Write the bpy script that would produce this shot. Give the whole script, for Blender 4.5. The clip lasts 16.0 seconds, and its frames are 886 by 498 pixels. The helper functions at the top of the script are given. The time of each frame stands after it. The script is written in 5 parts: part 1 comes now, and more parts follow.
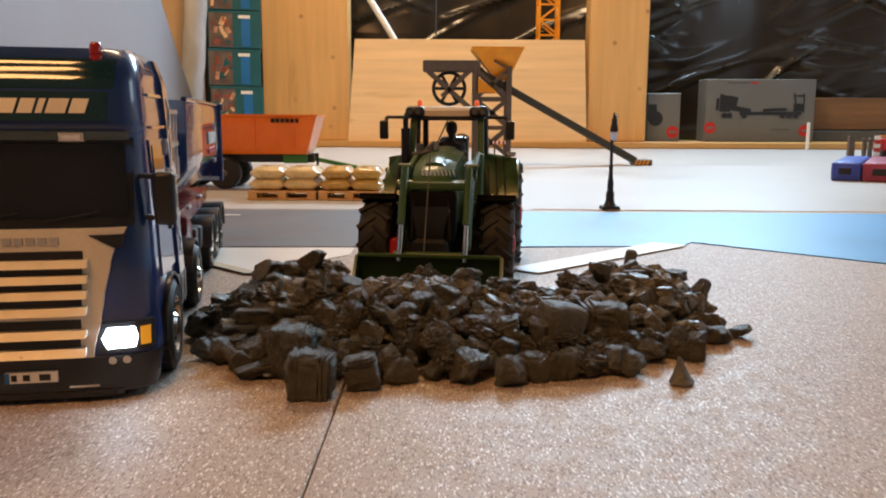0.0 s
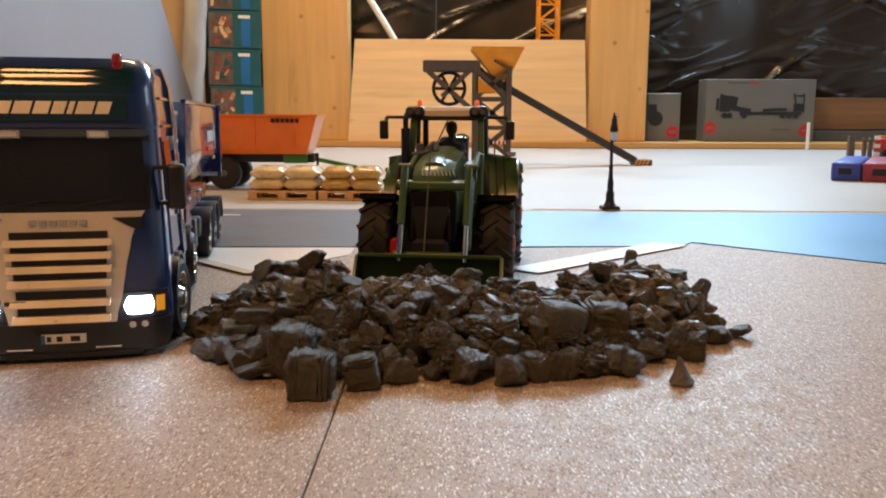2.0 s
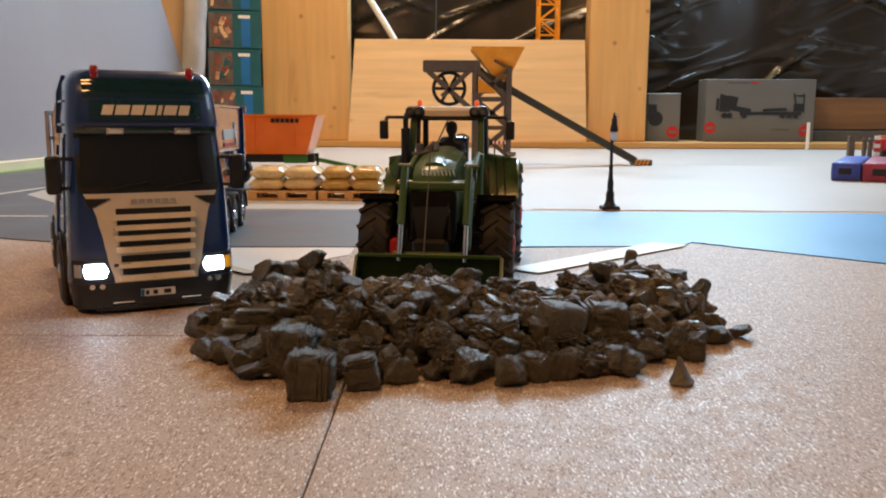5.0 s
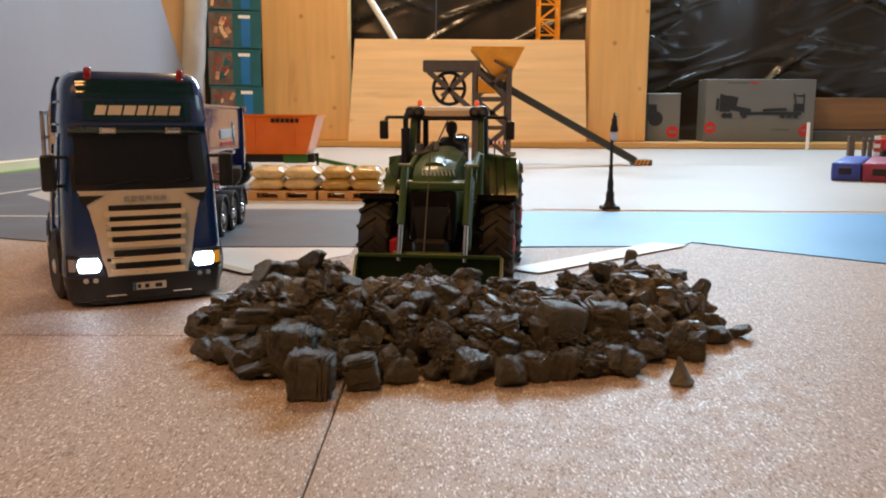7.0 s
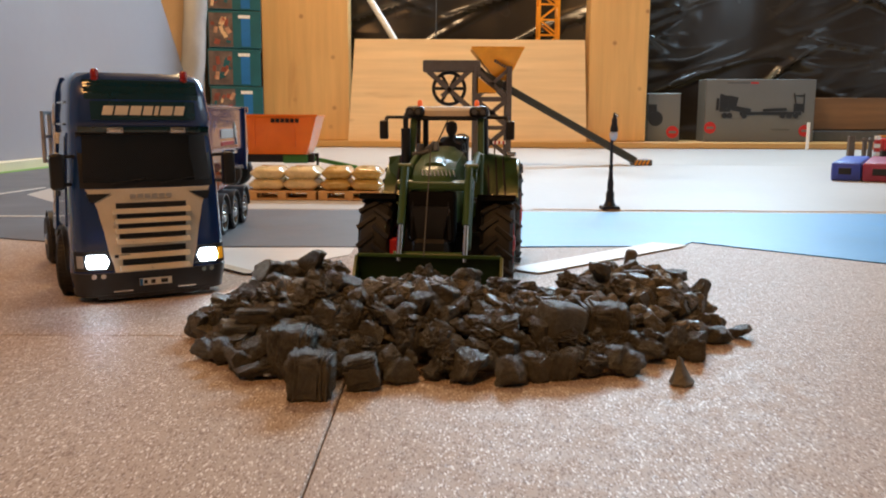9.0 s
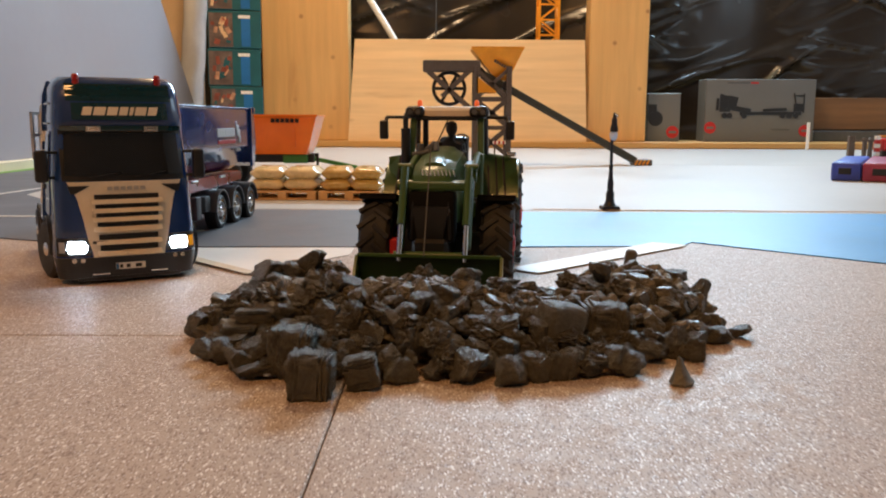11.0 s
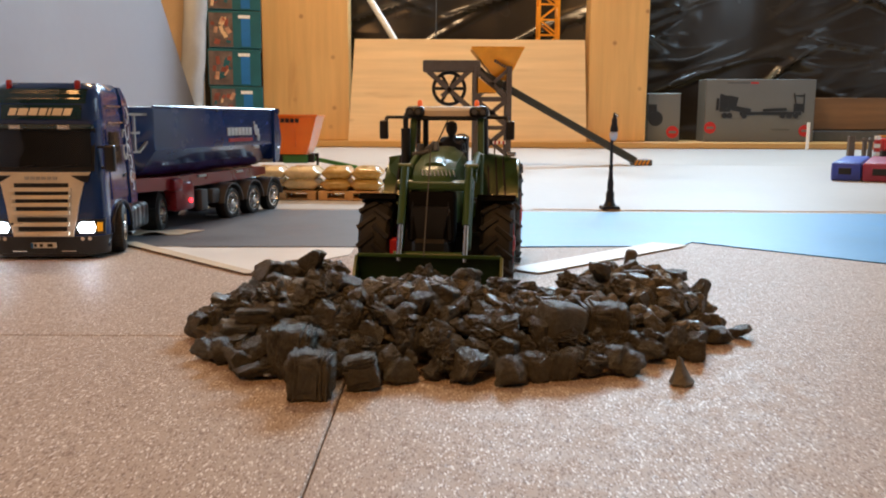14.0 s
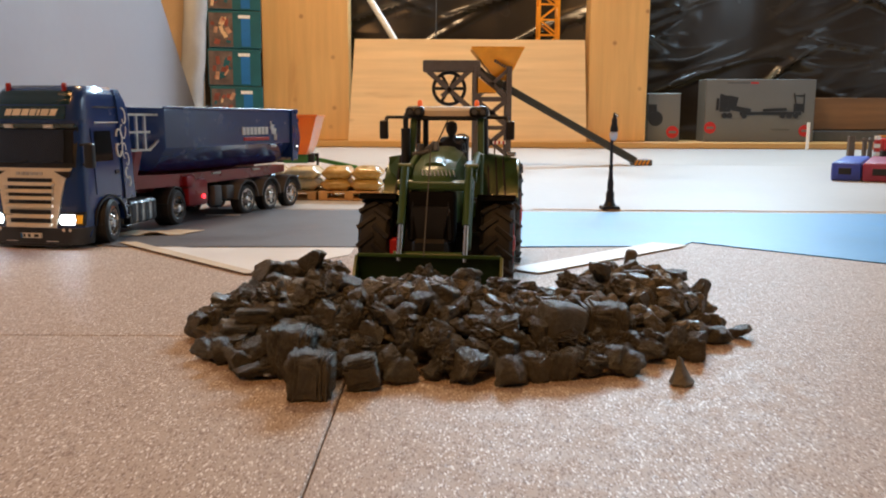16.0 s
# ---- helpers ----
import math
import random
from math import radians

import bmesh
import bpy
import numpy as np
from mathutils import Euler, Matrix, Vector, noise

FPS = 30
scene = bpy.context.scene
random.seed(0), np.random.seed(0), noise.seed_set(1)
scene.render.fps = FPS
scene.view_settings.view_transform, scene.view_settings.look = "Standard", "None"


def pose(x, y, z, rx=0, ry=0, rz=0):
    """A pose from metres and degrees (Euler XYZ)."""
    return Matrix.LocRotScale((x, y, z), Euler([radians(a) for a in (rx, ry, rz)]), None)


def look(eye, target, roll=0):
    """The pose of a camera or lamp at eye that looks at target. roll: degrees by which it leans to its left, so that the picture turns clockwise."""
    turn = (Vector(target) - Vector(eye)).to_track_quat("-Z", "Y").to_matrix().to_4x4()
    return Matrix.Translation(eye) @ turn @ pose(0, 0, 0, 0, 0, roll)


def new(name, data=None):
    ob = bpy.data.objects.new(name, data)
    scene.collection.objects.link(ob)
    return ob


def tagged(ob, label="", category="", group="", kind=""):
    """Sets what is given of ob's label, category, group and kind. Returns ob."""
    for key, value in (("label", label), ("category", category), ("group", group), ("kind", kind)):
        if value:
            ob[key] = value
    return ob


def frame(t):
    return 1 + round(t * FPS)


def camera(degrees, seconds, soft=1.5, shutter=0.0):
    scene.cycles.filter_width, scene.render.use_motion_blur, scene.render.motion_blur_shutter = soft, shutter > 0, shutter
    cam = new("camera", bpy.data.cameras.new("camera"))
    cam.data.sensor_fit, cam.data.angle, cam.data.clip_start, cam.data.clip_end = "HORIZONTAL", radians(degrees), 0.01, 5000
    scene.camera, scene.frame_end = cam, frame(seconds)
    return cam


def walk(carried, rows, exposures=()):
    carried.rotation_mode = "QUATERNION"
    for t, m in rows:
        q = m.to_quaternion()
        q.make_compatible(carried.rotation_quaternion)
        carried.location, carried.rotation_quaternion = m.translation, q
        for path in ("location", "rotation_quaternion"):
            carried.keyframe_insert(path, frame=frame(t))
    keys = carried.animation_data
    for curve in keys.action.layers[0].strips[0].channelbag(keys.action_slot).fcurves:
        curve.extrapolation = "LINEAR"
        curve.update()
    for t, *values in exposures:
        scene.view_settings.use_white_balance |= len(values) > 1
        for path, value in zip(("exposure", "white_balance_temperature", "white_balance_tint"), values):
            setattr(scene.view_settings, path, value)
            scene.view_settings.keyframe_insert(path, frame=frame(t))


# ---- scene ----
cam = camera(55.77, 16.0, soft=2.0)
EYE = (0, 0, 0.0995)
HOLD = look(EYE, (0, math.cos(radians(8.78)), 0.0995 - math.sin(radians(8.78))), 0.286)
walk(cam, [(0, HOLD), (16, HOLD)], exposures=[(0, 0.09, 6150, 8), (16, 0.09, 6150, 8)])

# ---- light: daylight from windows high in the far wall and in the side wall, a warm room lamp, an added warm fill for the back ----
world = bpy.data.worlds.new("world")
scene.world = world
world.use_nodes = True
wn = world.node_tree.nodes
sky = wn.new("ShaderNodeTexSky")
sky.sky_type, sky.sun_disc, sky.sun_elevation, sky.sun_rotation = "NISHITA", False, radians(35), radians(20)
world.node_tree.links.new(sky.outputs[0], wn["Background"].inputs[0])
wn["Background"].inputs[1].default_value = 0.1


def area_lamp(name, eye, target, sx, sy, watts, colour):
    data = bpy.data.lights.new(name, "AREA")
    data.shape, data.size, data.size_y, data.energy, data.color = "RECTANGLE", sx, sy, watts, colour
    ob = new(name, data)
    ob.matrix_world = look(eye, target)
    return ob


area_lamp("window_daylight", (0.75, 3.50, 1.61), (0.25, 0.5, 0), 1.4, 0.55, 111, (0.61, 0.83, 1.0))
area_lamp("window_daylight", (2.93, 1.35, 1.35), (0.0, 1.2, 0.1), 1.1, 0.7, 6.5, (0.72, 0.88, 1.0))
area_lamp("room_lamp_light", (-0.45, -0.95, 1.75), (-0.1, 0.7, 0), 0.6, 0.5, 17.6, (1.0, 0.46, 0.15))
# unseen warm source added overhead to brighten the posts and the back wall
area_lamp("ceiling_lamp_light", (-0.25, 1.75, 2.12), (0.0, 2.9, 0.2), 0.6, 0.25, 39, (1.0, 0.64, 0.34))


# ---- materials ----
def nodes_of(name):
    m = bpy.data.materials.new(name)
    m.use_nodes = True
    nt = m.node_tree
    return m, nt, nt.nodes["Principled BSDF"]


def mix_colour(nt, fac, a, b, blend="MIX"):
    n = nt.nodes.new("ShaderNodeMix")
    n.data_type, n.blend_type = "RGBA", blend
    for sock, v in ((n.inputs[0], fac), (n.inputs[6], a), (n.inputs[7], b)):
        if isinstance(v, bpy.types.NodeSocket):
            nt.links.new(v, sock)
        elif isinstance(v, tuple):
            sock.default_value = (*v[:3], 1)
        else:
            sock.default_value = v
    return n.outputs[2]


def noise_at(nt, scale, detail=4, stretch=None, rough=0.55):
    tc = nt.nodes.new("ShaderNodeTexCoord")
    out = tc.outputs["Object"]
    if stretch:
        mp = nt.nodes.new("ShaderNodeMapping")
        mp.inputs["Scale"].default_value = stretch
        nt.links.new(out, mp.inputs[0])
        out = mp.outputs[0]
    n = nt.nodes.new("ShaderNodeTexNoise")
    n.inputs["Scale"].default_value, n.inputs["Detail"].default_value, n.inputs["Roughness"].default_value = scale, detail, rough
    nt.links.new(out, n.inputs["Vector"])
    return n.outputs[0], out


def ramp(nt, fac, *stops):
    n = nt.nodes.new("ShaderNodeValToRGB")
    while len(n.color_ramp.elements) < len(stops):
        n.color_ramp.elements.new(0.5)
    for e, (p, c) in zip(n.color_ramp.elements, stops):
        e.position, e.color = p, (c, c, c, 1) if not isinstance(c, tuple) else (*c, 1)
    nt.links.new(fac, n.inputs[0])
    return n.outputs[0]


def bump(nt, b, height, dist, strength=0.5):
    n = nt.nodes.new("ShaderNodeBump")
    n.inputs["Strength"].default_value, n.inputs["Distance"].default_value = strength, dist
    nt.links.new(height, n.inputs["Height"])
    nt.links.new(n.outputs[0], b.inputs["Normal"])


def plain(name, colour, rough=0.5, metal=0.0, vary=0.12, scale=60, coat=0.0, grain=0.00008, glow=0.0, stretch=None):
    """A painted or moulded surface: two scales of variation in colour and gloss, fine relief."""
    m, nt, b = nodes_of(name)
    big, _ = noise_at(nt, scale, 5, stretch)
    fine, _ = noise_at(nt, scale * 14, 3, stretch)
    dark = tuple(c * (1 - vary * 2) for c in colour)
    light = tuple(min(1, c * (1 + vary)) for c in colour)
    col = mix_colour(nt, ramp(nt, big, (0.3, 0.0), (0.7, 1.0)), dark, light)
    col = mix_colour(nt, ramp(nt, fine, (0.35, 0.0), (0.75, vary * 2)), col, tuple(c * 0.6 for c in colour))
    nt.links.new(col, b.inputs["Base Color"])
    nt.links.new(ramp(nt, big, (0.25, max(0.03, rough * 0.8)), (0.8, min(1, rough * 1.25))), b.inputs["Roughness"])
    b.inputs["Metallic"].default_value, b.inputs["Coat Weight"].default_value = metal, coat
    b.inputs["Coat Roughness"].default_value = 0.06
    if grain:
        bump(nt, b, fine, grain, 0.4)
    if glow:
        b.inputs["Emission Color"].default_value = (*colour, 1)
        b.inputs["Emission Strength"].default_value = glow
    return m


def chipboard():
    m, nt, b = nodes_of("chipboard")
    big, _ = noise_at(nt, 5, 5)
    mid, vec = noise_at(nt, 90, 4)
    col = mix_colour(nt, ramp(nt, big, (0.3, 0.0), (0.7, 1.0)), (0.455, 0.355, 0.275), (0.53, 0.43, 0.345))
    mott, _ = noise_at(nt, 420, 3)
    col = mix_colour(nt, ramp(nt, mott, (0.35, 0.0), (0.65, 0.3)), col, (0.38, 0.27, 0.19))
    shiny = 0.0
    for rot, seed, size, few in ((0.35, 0.0, 1.10, 0.012), (-0.75, 3.3, 0.66, 0.026), (1.45, 7.7, 0.72, 0.026), (2.2, 11.1, 1.00, 0.012)):
        mp = nt.nodes.new("ShaderNodeMapping")
        mp.inputs["Rotation"].default_value, mp.inputs["Location"].default_value = (0, 0, rot), (seed, seed, 0)
        mp.inputs["Scale"].default_value = (2500 * size, 850 * size, 1)
        nt.links.new(vec, mp.inputs[0])
        v = nt.nodes.new("ShaderNodeTexVoronoi")
        v.inputs["Scale"].default_value = 1.0
        nt.links.new(mp.outputs[0], v.inputs["Vector"])
        sep = nt.nodes.new("ShaderNodeSeparateColor")
        nt.links.new(v.outputs["Color"], sep.inputs[0])
        flake = ramp(nt, sep.outputs[0], (0.950 + few, 0.0), (0.955 + few, 1.0))
        pale = ramp(nt, sep.outputs[0], (0.950 + few, 0.0), (0.955 + few, 0.95))
        col = mix_colour(nt, pale, col, (0.80, 0.74, 0.67))
        shiny = mix_colour(nt, flake, (0.0, 0.0, 0.0) if shiny == 0.0 else shiny, (1.0, 1.0, 1.0))
        col = mix_colour(nt, ramp(nt, sep.outputs[1], (0.92, 0.0), (0.95, 0.6)), col, (0.20, 0.12, 0.08))
    dots, _ = noise_at(nt, 700, 2)
    col = mix_colour(nt, ramp(nt, dots, (0.70, 0.0), (0.76, 0.8)), col, (0.14, 0.08, 0.05))
    nt.links.new(col, b.inputs["Base Color"])
    nt.links.new(mix_colour(nt, shiny, ramp(nt, mid, (0.3, 0.52), (0.7, 0.66)), (0.44, 0.44, 0.44)), b.inputs["Roughness"])
    b.inputs["Specular IOR Level"].default_value = 0.38
    bump(nt, b, sep.outputs[2], 0.0003, 0.2)
    return m


def spruce(name, tone=(0.62, 0.36, 0.13), axis=2):
    """Pale planed timber: long grain along one axis, knots."""
    m, nt, b = nodes_of(name)
    st = [26.0, 26.0, 26.0]
    st[axis] = 1.6
    g, _ = noise_at(nt, 1.4, 7, tuple(st), 0.6)
    big, vec = noise_at(nt, 3.5, 3)
    light = tuple(min(1, c * 1.12) for c in tone)
    col = mix_colour(nt, ramp(nt, g, (0.35, 0.0), (0.65, 1.0)), tuple(c * 0.93 for c in tone), light)
    col = mix_colour(nt, ramp(nt, big, (0.3, 0.0), (0.75, 0.35)), col, (tone[0] * 0.9, tone[1] * 0.75, tone[2] * 0.6))
    mp = nt.nodes.new("ShaderNodeMapping")
    sc = [8.0, 8.0, 8.0]
    sc[0 if axis == 0 else 1] = 4.0
    mp.inputs["Scale"].default_value = sc
    mp.inputs["Rotation"].default_value = (radians(90), 0, 0)
    nt.links.new(vec, mp.inputs[0])
    v = nt.nodes.new("ShaderNodeTexVoronoi")
    v.voronoi_dimensions = "2D"
    v.inputs["Scale"].default_value = 1.0
    nt.links.new(mp.outputs[0], v.inputs["Vector"])
    sep = nt.nodes.new("ShaderNodeSeparateColor")
    nt.links.new(v.outputs["Color"], sep.inputs[0])
    knot = nt.nodes.new("ShaderNodeMath")
    knot.operation = "MULTIPLY"
    nt.links.new(ramp(nt, v.outputs["Distance"], (0.025, 0.7), (0.085, 0.0)), knot.inputs[0])
    nt.links.new(ramp(nt, sep.outputs[0], (0.55, 0.0), (0.85, 1.0)), knot.inputs[1])
    col = mix_colour(nt, knot.outputs[0], col, (0.26, 0.11, 0.035))
    streak, _ = noise_at(nt, 2.2, 3, tuple(9.0 if k != axis else 1.3 for k in range(3)), 0.5)
    col = mix_colour(nt, ramp(nt, streak, (0.64, 0.0), (0.74, 0.35)), col, (tone[0] * 0.6, tone[1] * 0.45, tone[2] * 0.35))
    nt.links.new(col, b.inputs["Base Color"])
    b.inputs["Roughness"].default_value = 0.5
    bump(nt, b, g, 0.001, 0.25)
    return m


def rock_stuff():
    m, nt, b = nodes_of("rock")
    big, vec = noise_at(nt, 1.6, 6)
    fine, _ = noise_at(nt, 5, 8, (1, 1, 2.2), 0.75)
    oi = nt.nodes.new("ShaderNodeObjectInfo")
    col = mix_colour(nt, ramp(nt, big, (0.3, 0.0), (0.7, 1.0)), (0.110, 0.105, 0.081), (0.262, 0.248, 0.192))
    col = mix_colour(nt, ramp(nt, fine, (0.42, 0.6), (0.60, 0.0)), col, (0.030, 0.026, 0.020))
    col = mix_colour(nt, ramp(nt, oi.outputs["Random"], (0.0, 0.0), (1.0, 0.45)), col, (0.165, 0.150, 0.112))
    nt.links.new(col, b.inputs["Base Color"])
    nt.links.new(ramp(nt, fine, (0.35, 0.34), (0.65, 0.62)), b.inputs["Roughness"])
    bump(nt, b, fine, 0.0030, 0.95)
    return m


def black_film():
    m, nt, b = nodes_of("black_film")
    big, _ = noise_at(nt, 3, 4)
    nt.links.new(mix_colour(nt, big, (0.018, 0.0145, 0.012), (0.040, 0.033, 0.027)), b.inputs["Base Color"])
    nt.links.new(ramp(nt, big, (0.3, 0.19), (0.7, 0.30)), b.inputs["Roughness"])
    crease, _ = noise_at(nt, 2.5, 2, (1, 1, 0.5))
    bump(nt, b, crease, 0.02, 0.12)
    return m


def clear_glass(name, colour=(1, 1, 1), rough=0.02):
    m, nt, b = nodes_of(name)
    b.inputs["Base Color"].default_value = (*colour, 1)
    b.inputs["Transmission Weight"].default_value, b.inputs["Roughness"].default_value, b.inputs["IOR"].default_value = 1.0, rough, 1.2
    return m


M_CHIP = chipboard()
M_PALE = plain("pale_floor", (0.50, 0.48, 0.455), 0.42, vary=0.06, scale=4)
M_ROAD = plain("road_sheet", (0.115, 0.115, 0.13), 0.55, vary=0.10, scale=12)
M_BLUE = plain("blue_sheet", (0.14, 0.42, 0.86), 0.40, vary=0.05, scale=6)
M_PAPER = plain("paper", (0.86, 0.85, 0.82), 0.42, vary=0.04, scale=20)
M_CREAM = plain("cream_paper", (0.66, 0.56, 0.42), 0.6, vary=0.06, scale=20)
M_SPRUCE = spruce("spruce_upright", (0.68, 0.42, 0.16), 2)
M_SPRUCE_X = spruce("spruce_board", (0.80, 0.58, 0.32), 0)
M_BEAM = spruce("spruce_beam", (0.55, 0.32, 0.10), 0)
M_FILM = black_film()
M_DARKWALL = plain("dark_boards", (0.16, 0.11, 0.07), 0.7, vary=0.10, scale=5)
M_WALL = plain("plaster", (0.62, 0.60, 0.56), 0.8, vary=0.05, scale=5)
M_PANEL = plain("grey_panel", (0.325, 0.325, 0.365), 0.45, vary=0.03, scale=3)
M_TAN = plain("tan_board", (0.74, 0.50, 0.27), 0.6, vary=0.06, scale=6)
M_ROCK = rock_stuff()
M_PAINT = plain("navy_paint", (0.011, 0.040, 0.170), 0.24, vary=0.05, scale=40, coat=1.0, grain=0)
M_TEAL = plain("teal_paint", (0.006, 0.036, 0.050), 0.12, vary=0.05, scale=40, coat=1.0, grain=0)
M_GRILLE = plain("champagne_plastic", (0.82, 0.74, 0.60), 0.32, metal=0.2, vary=0.06, scale=60)
M_BLACK = plain("black_plastic", (0.014, 0.014, 0.015), 0.38, vary=0.12, scale=90)
M_BUMPER = plain("grey_plastic", (0.022, 0.024, 0.029), 0.36, vary=0.10, scale=90)
M_GLASS_DARK = plain("tinted_glass", (0.010, 0.010, 0.011), 0.06, vary=0.05, scale=30, coat=0.6, grain=0)
M_SILVER = plain("silver_paint", (0.58, 0.57, 0.55), 0.32, metal=0.7, vary=0.08, scale=90)
M_CHROME = plain("chrome", (0.75, 0.74, 0.72), 0.16, metal=1.0, vary=0.05, scale=90)
M_TYRE = plain("tyre_rubber", (0.020, 0.018, 0.016), 0.6, vary=0.14, scale=120)
M_MAROON = plain("maroon_paint", (0.27, 0.011, 0.017), 0.30, vary=0.10, scale=60, coat=0.5)
M_MATT = plain("matt_black", (0.012, 0.012, 0.012), 0.9, vary=0.1, scale=90)
M_MATT.node_tree.nodes["Principled BSDF"].inputs["Specular IOR Level"].default_value = 0.05
M_DUSTY = plain("dusty_rubber", (0.026, 0.024, 0.021), 0.7, vary=0.18, scale=120)
M_GREY = plain("grey_mudguard", (0.10, 0.105, 0.11), 0.42, vary=0.10, scale=60)
M_WHITE = plain("white_print", (0.80, 0.78, 0.74), 0.5, vary=0.04, scale=60)
M_LETTER = plain("metallic_print", (0.88, 0.80, 0.66), 0.36, metal=0.2, vary=0.04, scale=60)
M_RED = plain("red_print", (0.50, 0.02, 0.02), 0.45, vary=0.06, scale=60)
M_REDLENS = plain("red_lens", (0.36, 0.012, 0.008), 0.12, vary=0.08, scale=200, coat=0.8)
M_REDGLOW = plain("red_lamp", (1.0, 0.02, 0.03), 0.2, glow=5, grain=0)
M_HEAD = plain("lit_headlamp", (0.74, 0.86, 1.0), 0.2, glow=45, grain=0)
M_AMBER = plain("lit_indicator", (1.0, 0.42, 0.02), 0.2, glow=0.3, grain=0)
M_BEACON = plain("lit_beacon", (1.0, 0.16, 0.04), 0.2, glow=0.35, grain=0)
M_GREEN = plain("tractor_green", (0.050, 0.112, 0.021), 0.38, vary=0.10, scale=70, coat=0.2)
M_DKGREEN = plain("bucket_green", (0.010, 0.032, 0.008), 0.40, vary=0.12, scale=70)
M_ORANGE = plain("orange_paint", (1.0, 0.21, 0.008), 0.34, vary=0.06, scale=40, coat=0.3)
M_YELLOW = plain("hopper_yellow", (0.95, 0.38, 0.015), 0.42, vary=0.06, scale=40)
M_BROWN = plain("girder_brown", (0.12, 0.098, 0.085), 0.5, vary=0.10, scale=60)
M_WOODP = spruce("pallet_wood", (0.74, 0.46, 0.18), 0)
M_BELT = plain("belt_grey", (0.052, 0.055, 0.045), 0.5, vary=0.10, scale=60)
M_TEALBOX = plain("teal_card", (0.007, 0.105, 0.125), 0.45, vary=0.15, scale=14)
M_BLUEBOX = plain("blue_card", (0.012, 0.15, 0.42), 0.4, vary=0.12, scale=14)
M_PICT = plain("printed_card", (0.17, 0.12, 0.10), 0.45, vary=0.40, scale=24)
M_OLDWOOD = plain("old_plank", (0.24, 0.13, 0.06), 0.6, vary=0.2, scale=8, stretch=(0.2, 1, 3))
M_CARD = plain("grey_card", (0.15, 0.16, 0.165), 0.5, vary=0.04, scale=8)


# ---- mesh helpers ----
def box(bm, c, s, bev=0.0, rot=None, segs=1):
    got = bmesh.ops.create_cube(bm, size=1.0)["verts"]
    m = Matrix.Translation(c) @ (rot.to_4x4() if rot else Matrix()) @ Matrix.Diagonal((*s, 1))
    bmesh.ops.transform(bm, matrix=m, verts=got)
    if bev:
        edges = list({e for v in got for e in v.link_edges})
        bmesh.ops.bevel(bm, geom=edges, offset=bev, segments=segs, affect="EDGES", profile=0.5)
    return bm


def rod(bm, p, q, r, r2=None, n=10):
    p, q = Vector(p), Vector(q)
    d = q - p
    m = Matrix.Translation((p + q) / 2) @ d.to_track_quat("Z", "Y").to_matrix().to_4x4()
    bmesh.ops.create_cone(bm, cap_ends=True, segments=n, radius1=r, radius2=r if r2 is None else r2, depth=d.length, matrix=m)
    return bm


def bar(bm, p, q, w, h, bev=0.0):
    """A square bar from p to q, w across (level), h deep."""
    p, q = Vector(p), Vector(q)
    d = q - p
    rot = d.to_track_quat("X", "Z").to_matrix()
    return box(bm, (p + q) / 2, (d.length, w, h), bev, rot)


def loft(bm, rings, close=True, caps=True):
    vs = [[bm.verts.new(p) for p in r] for r in rings]
    n = len(vs[0])
    for a, b in zip(vs, vs[1:]):
        for i in range(n if close else n - 1):
            j = (i + 1) % n
            bm.faces.new((a[i], a[j], b[j], b[i]))
    if caps and close:
        bm.faces.new(vs[0][::-1])
        bm.faces.new(vs[-1])
    return bm


def lathe(bm, profile, centre=(0, 0, 0), axis="y", n=28):
    """Turns (radius, along) about an axis through the centre."""
    c = Vector(centre)
    rings = []
    for r, a in profile:
        ring = []
        for i in range(n):
            t = 2 * math.pi * i / n
            u, v = r * math.cos(t), r * math.sin(t)
            ring.append(c + (Vector((u, a, v)) if axis == "y" else Vector((u, v, a)) if axis == "z" else Vector((a, u, v))))
        rings.append(ring)
    return loft(bm, rings)


def sheet(bm, f, us, vs, thick):
    """A curved panel with thickness: f(u, v, off) gives its points; off runs from 0 to -thick."""
    g = [[[bm.verts.new(f(u, v, o)) for v in vs] for u in us] for o in (0.0, -thick)]
    a, b, nu, nv = g[0], g[1], len(us), len(vs)
    for i in range(nu - 1):
        for j in range(nv - 1):
            bm.faces.new((a[i][j], a[i + 1][j], a[i + 1][j + 1], a[i][j + 1]))
            bm.faces.new((b[i][j], b[i][j + 1], b[i + 1][j + 1], b[i + 1][j]))
    rim = [(i, 0) for i in range(nu)] + [(nu - 1, j) for j in range(1, nv)] + [(i, nv - 1) for i in range(nu - 2, -1, -1)] + [(0, j) for j in range(nv - 2, 0, -1)]
    for (i, j), (k, l) in zip(rim, rim[1:] + rim[:1]):
        bm.faces.new((a[k][l], a[i][j], b[i][j], b[k][l]))
    return bm


def hoop(bm, profile, centre=(0, 0, 0), axis="y", n=32):
    """An open ring: a closed outline of (radius, along) turned about an axis."""
    c = Vector(centre)
    rings = []
    for r, a in profile + profile[:1]:
        pts = [(r * math.cos(2 * math.pi * i / n), r * math.sin(2 * math.pi * i / n)) for i in range(n)]
        rings.append([c + (Vector((u, a, v)) if axis == "y" else Vector((u, v, a))) for u, v in pts])
    loft(bm, rings, caps=False)
    bmesh.ops.remove_doubles(bm, verts=bm.verts, dist=1e-6)
    return bm


def prism(bm, pts, z0, z1):
    """A slab over a flat outline."""
    return loft(bm, [[(x, y, z0) for x, y in pts], [(x, y, z1) for x, y in pts]])


def steps(a, b, n):
    return [a + (b - a) * i / n for i in range(n + 1)]


